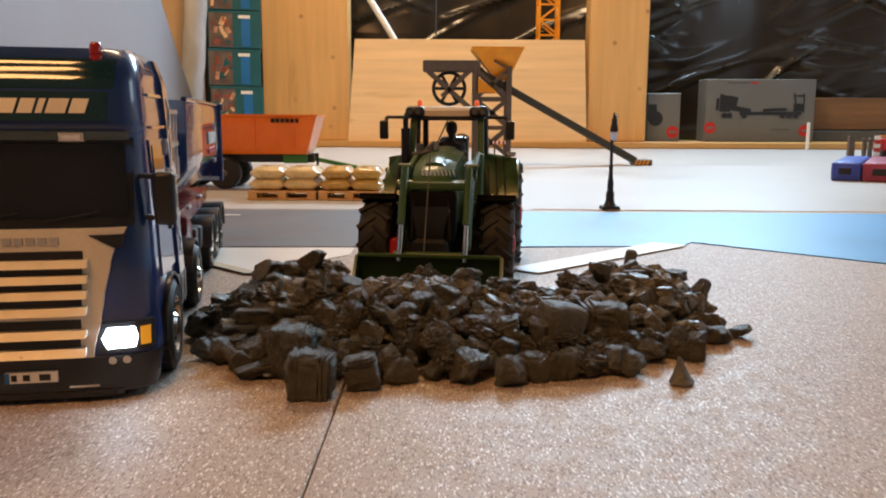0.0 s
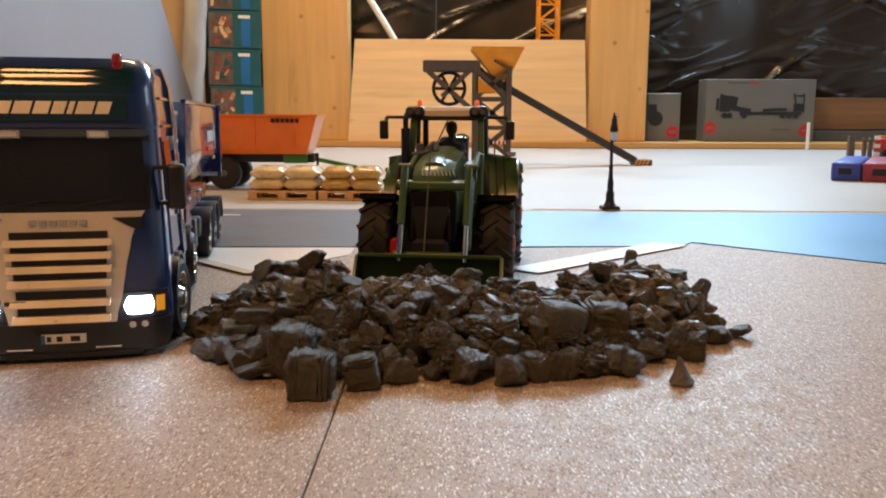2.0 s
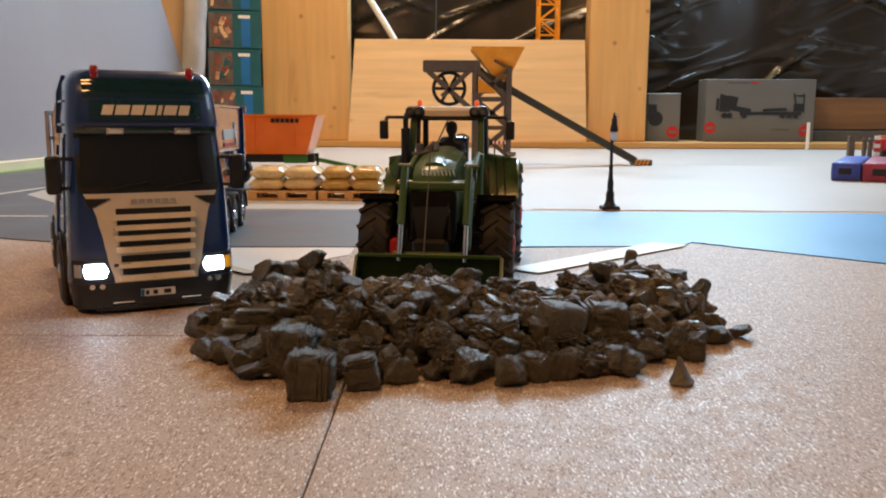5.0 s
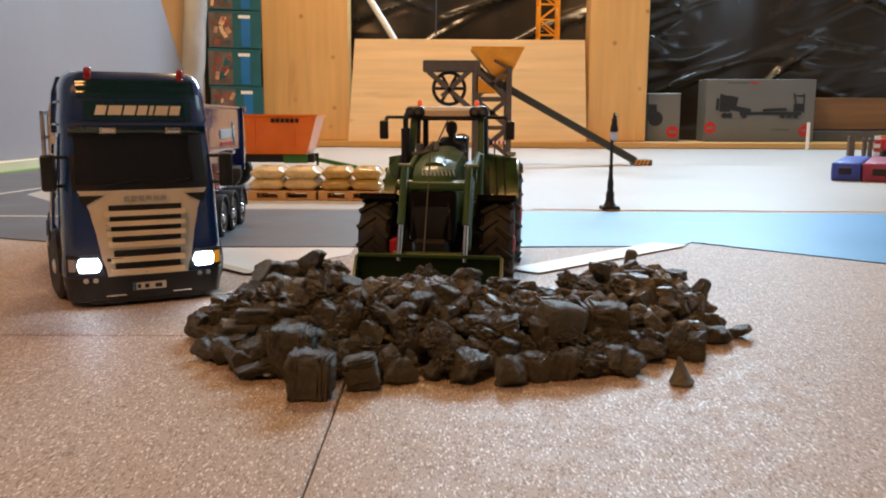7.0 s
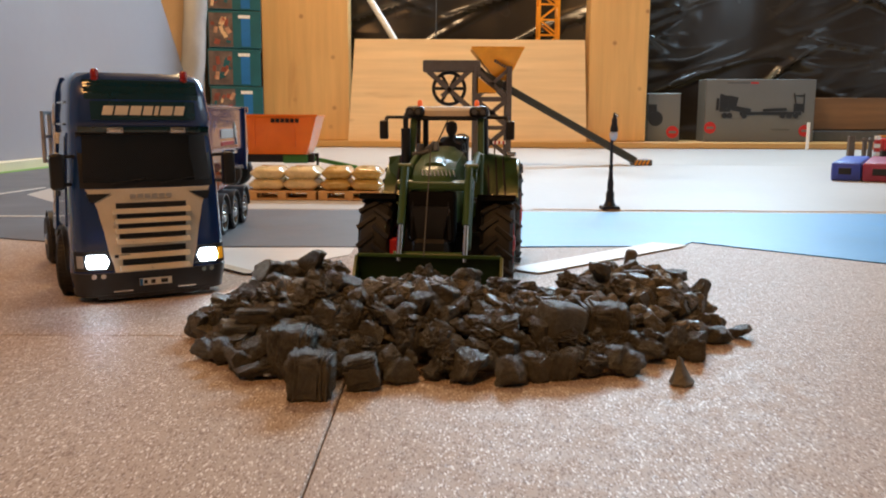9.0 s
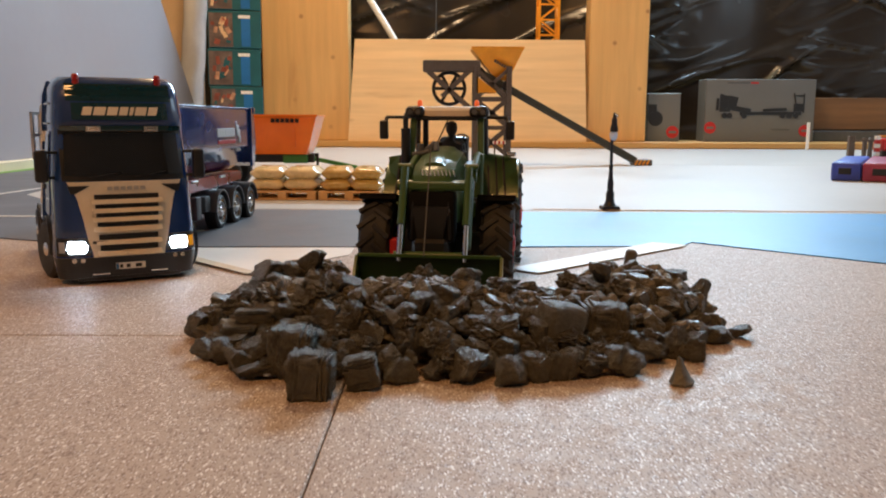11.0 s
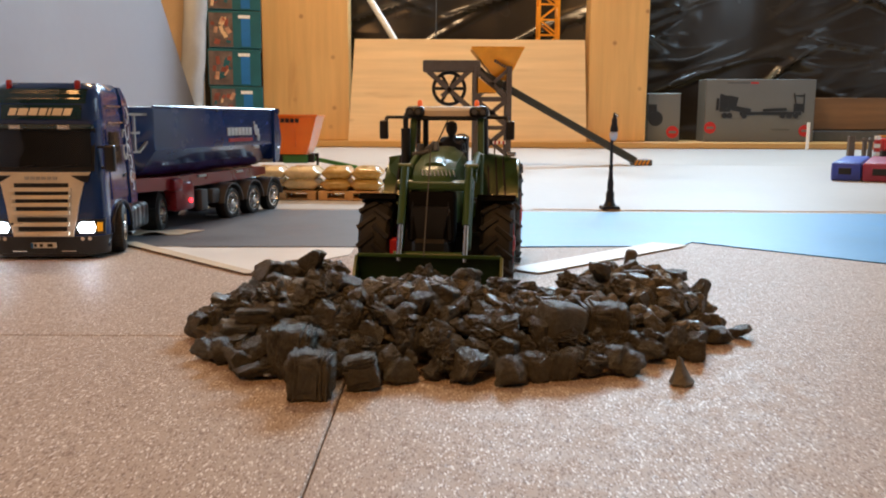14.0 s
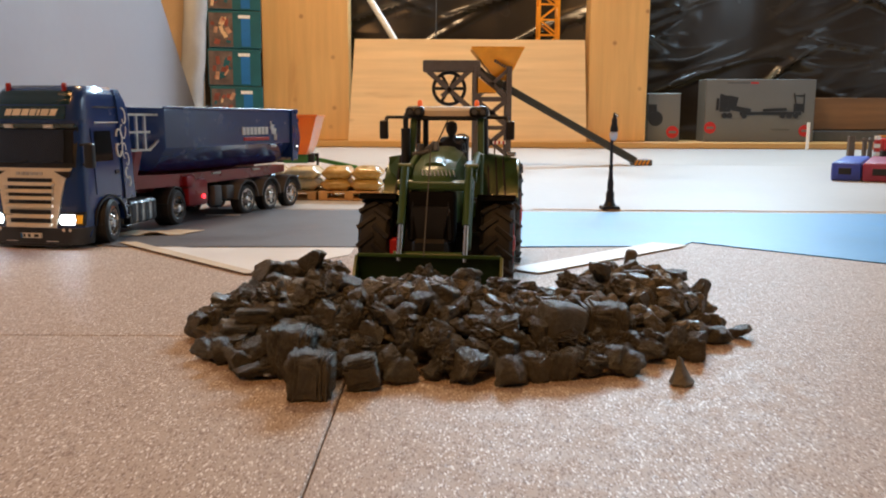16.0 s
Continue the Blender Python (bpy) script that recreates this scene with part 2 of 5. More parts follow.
def to_mesh(name, bm, material, smooth=35):
    bmesh.ops.recalc_face_normals(bm, faces=bm.faces)
    me = bpy.data.meshes.new(name)
    bm.to_mesh(me)
    bm.free()
    me.materials.append(material)
    if smooth:
        me.shade_smooth()
        me.set_sharp_from_angle(angle=radians(smooth))
    return me


def part(name, bm, material, parent, label="", smooth=35):
    ob = new(name, to_mesh(name, bm, material, smooth))
    ob.parent = parent
    return tagged(ob, label)


def thing(name, label, category, group="", m=None):
    ob = new(name)
    ob.empty_display_size = 0.02
    if m:
        ob.matrix_world = m
    return tagged(ob, label, category, group)


def solo(name, bm, material, label, category, group="", m=None, kind="", smooth=35):
    ob = new(name, to_mesh(name, bm, material, smooth))
    if m:
        ob.matrix_world = m
    return tagged(ob, label, category, group, kind)


def structure(name, bm, material, smooth=0):
    return tagged(new(name, to_mesh(name, bm, material, smooth)), kind="structure")


NEW = bmesh.new

# ---- the room ----
def build_room():
    floor = structure("floor", prism(NEW(), [(-3, -1.5), (3, -1.5), (3, 3.6), (-3, 3.6)], -0.06, -0.019), M_CHIP)
    for x0, x1, y0, y1 in ((-3, -0.03755, -1.5, 0.3769), (-0.03705, 3, -1.5, 0.93), (-3, -0.03755, 0.3772, 0.93)):
        part("floor_board", box(NEW(), ((x0 + x1) / 2, (y0 + y1) / 2, -0.0095), (x1 - x0, y1 - y0, 0.019), 0.0006), M_CHIP, floor, smooth=0)
    for x0, x1, y0, y1 in ((-3, 3, 0.931, 1.93), (-3, 3, 1.932, 3.6)):
        part("floor_board", box(NEW(), ((x0 + x1) / 2, (y0 + y1) / 2, -0.0093), (x1 - x0, y1 - y0, 0.019), 0.0006), M_PALE, floor, smooth=0)
    structure("road", prism(NEW(), [(-0.79, 0.735), (-0.52, 0.745), (-0.40, 0.70), (-0.25, 0.644), (0.0, 0.652), (0.02, 0.918), (-0.42, 0.918), (-0.459, 0.983), (-0.545, 1.09), (-0.563, 1.21), (-0.62, 1.72), (-0.785, 1.72)], -0.001, 0.0009), M_ROAD)
    for x0, y0, x1, y1 in ((-0.589, 0.98, -0.568, 1.19), (-0.79, 0.84, -0.40, 0.84), (-0.70, 1.23, -0.66, 1.23), (-0.245, 0.861, -0.21, 0.861)):
        tagged(structure("road_marking", bar(NEW(), (x0, y0, 0.0009), (x1, y1, 0.0009), 0.006, 0.0010), M_WHITE), "white line on the grey road sheet")
    structure("water", prism(NEW(), [(0.021, 0.652), (0.19, 0.662), (0.205, 0.684), (0.3134, 0.584), (0.95, 0.02), (2.8, 0.02), (2.8, 0.88), (0.021, 0.91)], -0.001, 0.0009), M_BLUE)
    bm = NEW()
    for x0, x1, z0, z1 in ((-3, 3, 0, 1.29), (-3, 3, 1.94, 2.4), (-3, -0.05, 1.29, 1.94), (1.55, 3, 1.29, 1.94)):
        prism(bm, [(x0, 3.55), (x1, 3.55), (x1, 3.65), (x0, 3.65)], z0, z1)
    structure("wall_back", bm, M_WALL)
    structure("wall_front", prism(NEW(), [(-3, -1.6), (3, -1.6), (3, -1.5), (-3, -1.5)], 0, 2.4), M_DARKWALL)
    structure("wall_left", prism(NEW(), [(-3.1, -1.6), (-3, -1.6), (-3, 3.6), (-3.1, 3.6)], 0, 2.4), M_DARKWALL)
    bm = NEW()
    for y0, y1, z0, z1 in ((-1.6, 3.65, 0, 0.98), (-1.6, 3.65, 1.72, 2.4), (-1.6, 0.78, 0.98, 1.72), (1.92, 3.65, 0.98, 1.72)):
        prism(bm, [(3, y0), (3.1, y0), (3.1, y1), (3, y1)], z0, z1)
    structure("wall_right", bm, M_WALL)
    structure("ceiling", prism(NEW(), [(-3.1, -1.6), (3.1, -1.6), (3.1, 3.65), (-3.1, 3.65)], 2.3, 2.42), M_DARKWALL)
    # black foil, hung in folds
    bm = NEW()

    def fold(u, v, o):
        d = 0.05 * noise.noise(Vector((u * 1.6, v * 0.5, 0.3))) + 0.018 * noise.noise(Vector((u * 4.5, v * 1.1, 3.1)))
        for tilt, size, k, seed in ((0.35, 6.5, 0.024, 1.0), (-0.25, 5.0, 0.020, 5.0), (0.55, 4.5, 0.024, 9.0), (0.15, 9.0, 0.012, 13.0)):
            along, across = u + v * tilt, v - u * tilt
            r = noise.noise(Vector((along * 1.3 + seed, across * size, seed)))
            mask = max(0, noise.noise(Vector((u * 2.1 + seed * 3, v * 2.1, seed))) + 0.2)
            d -= k * mask * 2 * max(0, 0.09 - abs(r)) / 0.09
        return (u, 3.45 + d + o, v)
    sheet(bm, fold, steps(-1.2, 2.6, 320), steps(0.01, 1.3, 130), -0.003)
    tagged(structure("wall_foil", bm, M_FILM, 60), "black plastic foil hung in folds on the wall")
    tagged(structure("beam_bottom", box(NEW(), (0.5, 3.26, 0.012), (5.0, 0.48, 0.021), 0.002), M_BEAM), "pale timber sill along the floor")
    for x0, x1, n in ((-0.66, -0.345, "post_1"), (0.526, 0.742, "post_2")):
        tagged(structure(n, box(NEW(), ((x0 + x1) / 2, 3.155, 1.11), (x1 - x0, 0.09, 2.176), 0.004), M_SPRUCE), "planed spruce upright post")


build_room()


# ---- wheels ----
def wheel(name, parent, at, r, w, lugs=0, rim_mat=None, side=1, rim_r=0.62):
    """A wheel, origin at the hub, axle along y, outer face towards side."""
    bm, treads = NEW(), []
    h = w / 2
    lathe(bm, [(r * rim_r, -h), (r * 0.86, -h * 1.02), (r * 0.97, -h * 0.8), (r, -h * 0.45), (r, h * 0.45), (r * 0.97, h * 0.8), (r * 0.86, h * 1.02), (r * rim_r, h), (r * rim_r * 0.97, 0)], n=36)
    if lugs:
        for i in range(lugs):
            t = 2 * math.pi * i / lugs
            for s in (-1, 1):
                tt = t + (math.pi / lugs if s > 0 else 0)
                a = Vector((math.cos(tt), 0, math.sin(tt))) * (r * 1.0)
                tb = tt + 0.30
                b = Vector((math.cos(tb), 0, math.sin(tb))) * (r * 1.0)
                a.y, b.y = s * h * 1.0, -s * h * 0.04
                d = b - a
                up = Vector((math.cos(t), 0, math.sin(t)))
                rot = d.to_track_quat("X", "Z").to_matrix()
                xa = d.normalized()
                za = (up - xa * up.dot(xa)).normalized()
                ya = za.cross(xa)
                rot = Matrix((xa, ya, za)).transposed()
                treads.append(box(NEW(), (a + b) / 2 + up * r * 0.01, (d.length, r * 0.11, r * 0.10), r * 0.012, rot))
    else:
        for i in range(44):
            t = 2 * math.pi * i / 44
            up = Vector((math.cos(t), 0, math.sin(t)))
            rot = Matrix((up.cross(Vector((0, 1, 0))), Vector((0, 1, 0)), up)).transposed()
            for y in (-0.62, -0.21, 0.21, 0.62):
                box(bm, up * r * 0.995 + Vector((0, y * h, 0)), (r * 0.10, h * 0.34, r * 0.035), 0, rot)
    hub = part(name, bm, M_DUSTY if lugs else M_TYRE, parent)
    hub.location = at
    for lug in treads:
        part("lug", lug, M_DUSTY, hub)
    bm = NEW()
    s = side
    R = r * rim_r
    lathe(bm, [(R * 1.0, -s * h * 0.9), (R * 1.01, s * h * 0.96), (R * 0.9, s * h * 0.98), (R * 0.84, s * h * 0.62), (R * 0.60, s * h * 0.52), (R * 0.42, s * h * 0.74), (R * 0.36, s * h * 1.0), (R * 0.28, s * h * 1.1), (R * 0.10, s * h * 1.12)], n=28)
    rim = part("rim", bm, rim_mat or M_CHROME, hub)
    bm = NEW()
    for i in range(10):
        t = 2 * math.pi * i / 10
        c = Vector((math.cos(t) * R * 0.56, 0, math.sin(t) * R * 0.56))
        rod(bm, c + Vector((0, s * h * 0.45, 0)), c + Vector((0, s * h * 0.86, 0)), R * 0.055, n=6)
    for i in range(8):
        t = 2 * math.pi * (i + 0.5) / 8
        c = Vector((math.cos(t) * R * 0.72, 0, math.sin(t) * R * 0.72))
        rod(bm, c + Vector((0, s * h * 0.56, 0)), c + Vector((0, s * h * 0.62, 0)), R * 0.10, n=8)
    part("wheel_nuts", bm, M_BLACK, hub)
    return hub


# ---- the truck: x forward, origin under the front axle ----
def lerp(z, table):
    for (a, p), (b, q) in zip(table, table[1:]):
        if z <= b:
            k = max(0, min(1, (z - a) / (b - a)))
            k = k * k * (3 - 2 * k) if len(table) > 5 else k
            return p + (q - p) * k
    return table[-1][1]


XF = [(0.002, 0.0385), (0.018, 0.0390), (0.030, 0.0385), (0.060, 0.0368), (0.064, 0.0362), (0.092, 0.0315), (0.097, 0.0325), (0.111, 0.0300), (0.1185, 0.0268), (0.1215, 0.0242), (0.1240, 0.0205)]
HW = [(0.000, 0.0400), (0.020, 0.0422), (0.030, 0.0414), (0.060, 0.0402), (0.064, 0.0400), (0.092, 0.0382), (0.097, 0.0384), (0.112, 0.0372), (0.119, 0.0362), (0.1215, 0.0350), (0.1240, 0.0325)]


def front_x(y, z, n=4.2):
    xf, hw = lerp(z, XF), lerp(z, HW)
    k = min(1.0, abs(y) / hw)
    return xf - 0.020 + 0.020 * (1 - k ** n) ** (1 / n)


def on_front(y0, y1, z0, z1, off, thick, ny=14, nz=6, bm=None):
    bm = bm or NEW()
    f0 = y0 if callable(y0) else (lambda z: y0)
    f1 = y1 if callable(y1) else (lambda z: y1)
    return sheet(bm, lambda u, v, o: (front_x(f0(v) + (f1(v) - f0(v)) * u, v) + off + o, f0(v) + (f1(v) - f0(v)) * u, v), steps(0, 1, ny), steps(z0, z1, nz), thick)


def on_side(s, x0, x1, z0, z1, off, thick, bm=None, nx=4, nz=5):
    bm = bm or NEW()
    g0 = x0 if callable(x0) else (lambda z: x0)
    g1 = x1 if callable(x1) else (lambda z: x1)
    return sheet(bm, lambda u, v, o: (g0(v) + (g1(v) - g0(v)) * u, s * (lerp(v, HW) + off + o), v), steps(0, 1, nx), steps(z0, z1, nz), thick)


def build_truck():
    t = thing("truck", "glossy dark blue toy truck with pale grille and lit headlamps", "toy truck")
    # cab shell
    def ring(z, x_back):
        pts = []
        hw = lerp(z, HW)
        for i in range(33):
            k = -1 + 2 * i / 32
            y = hw * math.copysign(abs(math.sin(k * math.pi / 2)) ** 0.62, k)
            pts.append((front_x(y, z), y, z))
        pts += [(x_back + 0.004, hw, z), (x_back, hw - 0.004, z), (x_back, -hw + 0.004, z), (x_back + 0.004, -hw, z)]
        return pts
    zs = [0.030, 0.045, 0.060, 0.064, 0.078, 0.092, 0.095, 0.099, 0.106, 0.111, 0.1145, 0.118, 0.1210, 0.1230, 0.1240]
    part("cab", loft(NEW(), [ring(z, -0.0305 + max(0, z - 0.114) * 0.4) for z in zs]), M_PAINT, t)
    # wheel arch sides and lower cab over the front wheels
    for s in (-1, 1):
        bm = NEW()
        arc = []
        for i in range(13):
            a = math.pi * i / 12
            arc.append((0.0214 * math.cos(a), 0.0172 + 0.0204 * math.sin(a)))
            ring_o = []
        for i in range(13):
            k = i / 12
            if k < 0.33:
                ring_o.append((0.0275 - 0.002 * k, 0.008 + (0.0395 - 0.008) * k / 0.33))
            elif k < 0.67:
                ring_o.append((0.0275 - 0.055 * (k - 0.33) / 0.34, 0.0395))
            else:
                ring_o.append((-0.0275, 0.0395 - 0.0225 * (k - 0.67) / 0.33))
        y0, y1 = s * 0.0280, s * 0.0408
        loft(bm, [[(arc[i][0], y0, arc[i][1]), (ring_o[i][0], y0, ring_o[i][1]), (ring_o[i][0], y1, ring_o[i][1]), (arc[i][0], y1 * 1.015, arc[i][1])] for i in range(13)])
        part("wheel_arch", bm, M_PAINT, t)
        bm = NEW()
        loft(bm, [[((1 - 0.06 * j) * 0.0230 * math.cos(math.pi * i / 12), s * y, 0.0172 + (1 - 0.06 * j) * 0.0220 * math.sin(math.pi * i / 12)) for j, y in ((1, 0.039), (0, 0.039), (0, 0.0432), (1, 0.0432))] for i in range(13)])
        part("arch_trim", bm, M_BLACK, t)
    # bumper
    bm = NEW()
    on_front(lambda z: -lerp(z, HW) + 0.0006, lambda z: lerp(z, HW) - 0.0006, 0.0034, 0.0165, 0.0012, 0.010, 24, 5, bm)
    bumper = part("bumper", bm, M_BUMPER, t)
    part("bumper_lip", on_front(-0.030, 0.030, 0.0022, 0.0044, 0.0019, 0.001, 16, 2), M_BLACK, bumper)
    for y in (-0.017, 0.017):
        part("fog_strip", on_front(y - 0.005, y + 0.005, 0.0058, 0.0066, 0.0020, 0.001, 4, 1), M_CHROME, bumper)
    # lower front, sides of the bumper behind the lamps
    part("lower_front", on_front(lambda z: -lerp(z, HW) + 0.0004, lambda z: lerp(z, HW) - 0.0004, 0.0165, 0.0325, 0.0002, 0.010, 24, 4), M_PAINT, t)
    # grille
    half = lambda z: lerp(z, [(0.0165, 0.0205), (0.030, 0.0235), (0.0345, 0.0245), (0.052, 0.0275), (0.0565, 0.0300), (0.0605, 0.0330), (0.0618, 0.0330)])
    grille = part("grille", on_front(lambda z: -half(z), half, 0.0165, 0.0618, 0.0016, 0.0020, 20, 12), M_GRILLE, t, "champagne-coloured slatted grille")
    for z in (0.0526, 0.0473, 0.0420, 0.0367, 0.0287, 0.0222):
        w = 0.0185 - (0.052 - z) * 0.06
        part("grille_opening", on_front(-w, w, z - 0.0017, z + 0.0015, 0.0021, 0.0016, 10, 1), M_BLACK, grille)
    for z in (0.0499, 0.0446, 0.0393, 0.0335, 0.0255, 0.0190):
        w = 0.0205 - (0.052 - z) * 0.06
        part("slat", sheet(NEW(), lambda u, v, o, z=z, w=w: (front_x(-w + 2 * w * u, z) + 0.0060 - 0.0022 * (v - z + 0.0012) / 0.0024 + o * (1 if v < z else 0.5), -w + 2 * w * u, v), steps(0, 1, 10), steps(z - 0.0012, z + 0.0013, 3), 0.0046), M_GRILLE, grille)
    for s in (-1, 1):
        bm = NEW()
        on_front(lambda z: s * (0.0310 + (z - 0.0545) * 0.35), lambda z: s * (0.0310 - 0.0105 * (z - 0.0535) / 0.006), 0.0548, 0.0594, 0.0022, 0.0016, 6, 3, bm)
        part("corner_vent", bm, M_BLACK, grille)
    for i in range(6):
        y = -0.0095 + i * 0.0038
        part("badge_shape", on_front(y - 0.0014, y + 0.0014, 0.0566, 0.0588, 0.0024, 0.001, 3, 2), M_SILVER, grille, "raised metallic maker's badge shape")
    part("badge_shape", on_front(-0.0210, -0.0130, 0.0250, 0.0266, 0.0042, 0.001, 4, 1), M_BLACK, grille)
    # headlamps
    for s in (-1, 1):
        lamp = part("headlamp", on_front(lambda z: s * 0.0218, lambda z: s * 0.0402, 0.0178, 0.0284, 0.0012, 0.0035, 10, 4), M_BLACK, t)
        part("lens", on_front(lambda z: s * (0.0236 + abs(z - 0.0228) * 0.5), lambda z: s * (0.0352 - abs(z - 0.0228) * 0.3), 0.0194, 0.0264, 0.0019, 0.0015, 8, 4), M_HEAD, lamp, "glowing white headlamp lens")
        part("indicator", on_front(lambda z: s * 0.0362, lambda z: s * 0.0392, 0.0198, 0.0262, 0.0019, 0.0015, 4, 3), M_AMBER if s > 0 else M_SILVER, lamp, "amber indicator lens" if s > 0 else "silver lamp edge")
        for y in (0.0268, 0.0315):
            c = Vector((front_x(y, 0.0150) + 0.0010, s * y, 0.0150))
            part("fog_lamp", rod(NEW(), c - Vector((0.003, 0, 0)), c + Vector((0.0012, 0, 0)), 0.0017, 0.0014, 14), M_CHROME, bumper)
    # number plate: bars in place of the characters
    plate = part("number_plate", on_front(-0.0085, 0.0085, 0.0086, 0.0124, 0.0028, 0.002, 6, 2), M_WHITE, t, "white plate with a blue end and dark bars")
    part("plate_end", on_front(-0.0085, -0.0070, 0.0087, 0.0123, 0.0031, 0.001, 2, 2), M_BLUEBOX, plate)
    for y, w in ((-0.0055, 0.0017), (-0.0015, 0.0022), (0.0045, 0.0036)):
        part("plate_bar", on_front(y - w / 2, y + w / 2, 0.0094, 0.0116, 0.0031, 0.001, 2, 1), M_BLACK, plate)
    # windscreen and its surround
    part("windscreen_frame", on_front(-0.0352, 0.0352, 0.0622, 0.0925, 0.0004, 0.002, 20, 6), M_BLACK, t)
    part("windscreen", on_front(lambda z: -0.0338 + (z - 0.064) * 0.05, lambda z: 0.0338 - (z - 0.064) * 0.05, 0.0655, 0.0905, 0.0008, 0.001, 20, 6), M_GLASS_DARK, t)
    for y0, y1 in ((-0.020, -0.002), (0.006, 0.024)):
        part("wiper", bar(NEW(), (front_x(y0, 0.0640) + 0.0016, y0, 0.0642), (front_x(y1, 0.0670) + 0.0016, y1, 0.0672), 0.0006, 0.0006), M_BLACK, t)
    # sun visor
    part("sun_visor", on_front(-0.0345, 0.0345, 0.0920, 0.0950, 0.0042, 0.0060, 20, 3), M_TEAL, t)
    for y in (-0.0165, 0.0165):
        lamp = part("visor_lamp", on_front(y - 0.0040, y + 0.0040, 0.0915, 0.0945, 0.0048, 0.003, 4, 2), M_SILVER, t)
        part("lens", on_front(y - 0.0030, y + 0.0030, 0.0921, 0.0939, 0.0052, 0.001, 4, 2), M_CHROME, lamp)
    # roof front panel, a little proud, with the row of plain letter-sized shapes
    panel = part("roof_panel", on_front(-0.0275, 0.0275, 0.0985, 0.1085, 0.0006, 0.002, 16, 5), M_TEAL, t)
    part("roof_front", on_front(-0.0300, 0.0300, 0.1095, 0.1200, 0.0003, 0.002, 16, 8), M_TEAL, t)
    widths = (0.0052, 0.0066, 0.0058, 0.0048, 0.0021, 0.0064, 0.0052)
    y = -0.0218
    for w in widths:
        part("letter_shape", on_front(lambda z, y=y: y + (z - 0.1025) * 0.3, lambda z, y=y, w=w: y + w + (z - 0.1025) * 0.3, 0.1011, 0.1061, 0.0011, 0.001, 3, 2), M_LETTER, panel, "plain cream letter-sized shape")
        y += w + 0.0011
    # roof side deflectors
    for s in (-1, 1):
        part("side_deflector", on_side(s, lambda z: -0.0375 + max(0, z - 0.104) * 0.40, -0.0225, 0.034, 0.1225, 0.0016, 0.0022, nx=4, nz=10), M_PAINT, t)
        # door, its window and handle
        door = part("door", on_side(s, -0.0185, 0.0165, 0.0405, 0.0915, 0.0007, 0.002), M_PAINT, t)
        part("side_window", on_side(s, lambda z: -0.010, lambda z: 0.0155 - (z - 0.066) * 0.12, 0.066, 0.0895, 0.0011, 0.001), M_GLASS_DARK, door)
        part("door_handle", on_side(s, -0.0165, -0.0115, 0.055, 0.058, 0.0016, 0.001, nx=2, nz=2), M_BLACK, door)
        for z in (0.1075, 0.0955):
            part("trim_line", on_side(s, -0.022, 0.012, z, z + 0.0011, 0.0012, 0.001, nx=3, nz=1), M_CHROME, t)
        # swirling pale decal
        bm = NEW()
        for cx, cz, r0, turns, a0, dx in ((-0.0290, 0.100, 0.0070, 1.5, 1.2, 0.0), (-0.0275, 0.090, 0.0075, 1.7, 2.8, 0.0012), (-0.0220, 0.083, 0.0080, 1.4, 0.2, 0.0), (-0.0185, 0.075, 0.0066, 1.6, 3.4, 0.0),
                                          (-0.0270, 0.074, 0.0066, 1.5, 5.0, 0.0), (-0.0290, 0.065, 0.0058, 1.5, 1.0, 0.0), (-0.0280, 0.056, 0.0052, 1.4, 4.2, 0.0), (-0.0300, 0.047, 0.0044, 1.3, 1.4, 0.0)):
            pts = []
            for k in range(13):
                a, r = a0 + turns * math.pi * k / 12, r0 * (1 - 0.55 * k / 12)
                pts.append((cx + dx * k / 12 + 0.62 * r * math.cos(a), cz + 1.15 * r * math.sin(a)))
            for k, ((xa, za), (xb, zb)) in enumerate(zip(pts, pts[1:])):
                hwv = lerp((za + zb) / 2, HW) + 0.0014
                bar(bm, (xa, s * hwv, za), (xb, s * hwv, zb), 0.0012, 0.0014 - 0.0007 * abs(k - 5) / 6)
        part("decal", bm, M_WHITE, t, "pale scrolling decal")
        # mirror
        bm = NEW()
        bar(bm, (0.027, s * 0.036, 0.0790), (0.030, s * 0.0455, 0.0792), 0.0022, 0.0018, 0.0004)
        bar(bm, (0.027, s * 0.036, 0.0645), (0.030, s * 0.0455, 0.0640), 0.0022, 0.0018, 0.0004)
        arm = part("mirror_arm", bm, M_BLACK, t)
        part("mirror", box(NEW(), (0.0300, s * 0.0455, 0.0712), (0.0060, 0.0074, 0.0190), 0.0018, segs=3), M_BLACK, arm)
        # beacon
        base = part("beacon_base", rod(NEW(), (0.0235, s * 0.0235, 0.1140), (0.0235, s * 0.0235, 0.1195), 0.0024, 0.0022, 14), M_BLACK, t)
        bm = NEW()
        lathe(bm, [(0.0021, 0.0), (0.0022, 0.0018), (0.0018, 0.0022), (0.0022, 0.0027), (0.0021, 0.0056), (0.0014, 0.0066), (0.0002, 0.0068)], (0.0235, s * 0.0235, 0.1192), "z", 16)
        part("beacon_lens", bm, M_REDLENS, base, "red beacon lens")
        # steps and tank between the axles
        bm = NEW()
        for z in (0.010, 0.0185, 0.027):
            box(bm, (-0.0290, s * 0.0385, z), (0.008, 0.005, 0.0022), 0.0005)
        box(bm, (-0.0335, s * 0.0365, 0.0185), (0.002, 0.006, 0.022), 0.0005)
        part("step", bm, M_BLACK, t)
        bm = NEW()
        box(bm, (-0.060, s * 0.0300, 0.0200), (0.046, 0.016, 0.020), 0.004, segs=3)
        tank = part("fuel_tank", bm, M_SILVER, t, "silver side tank")
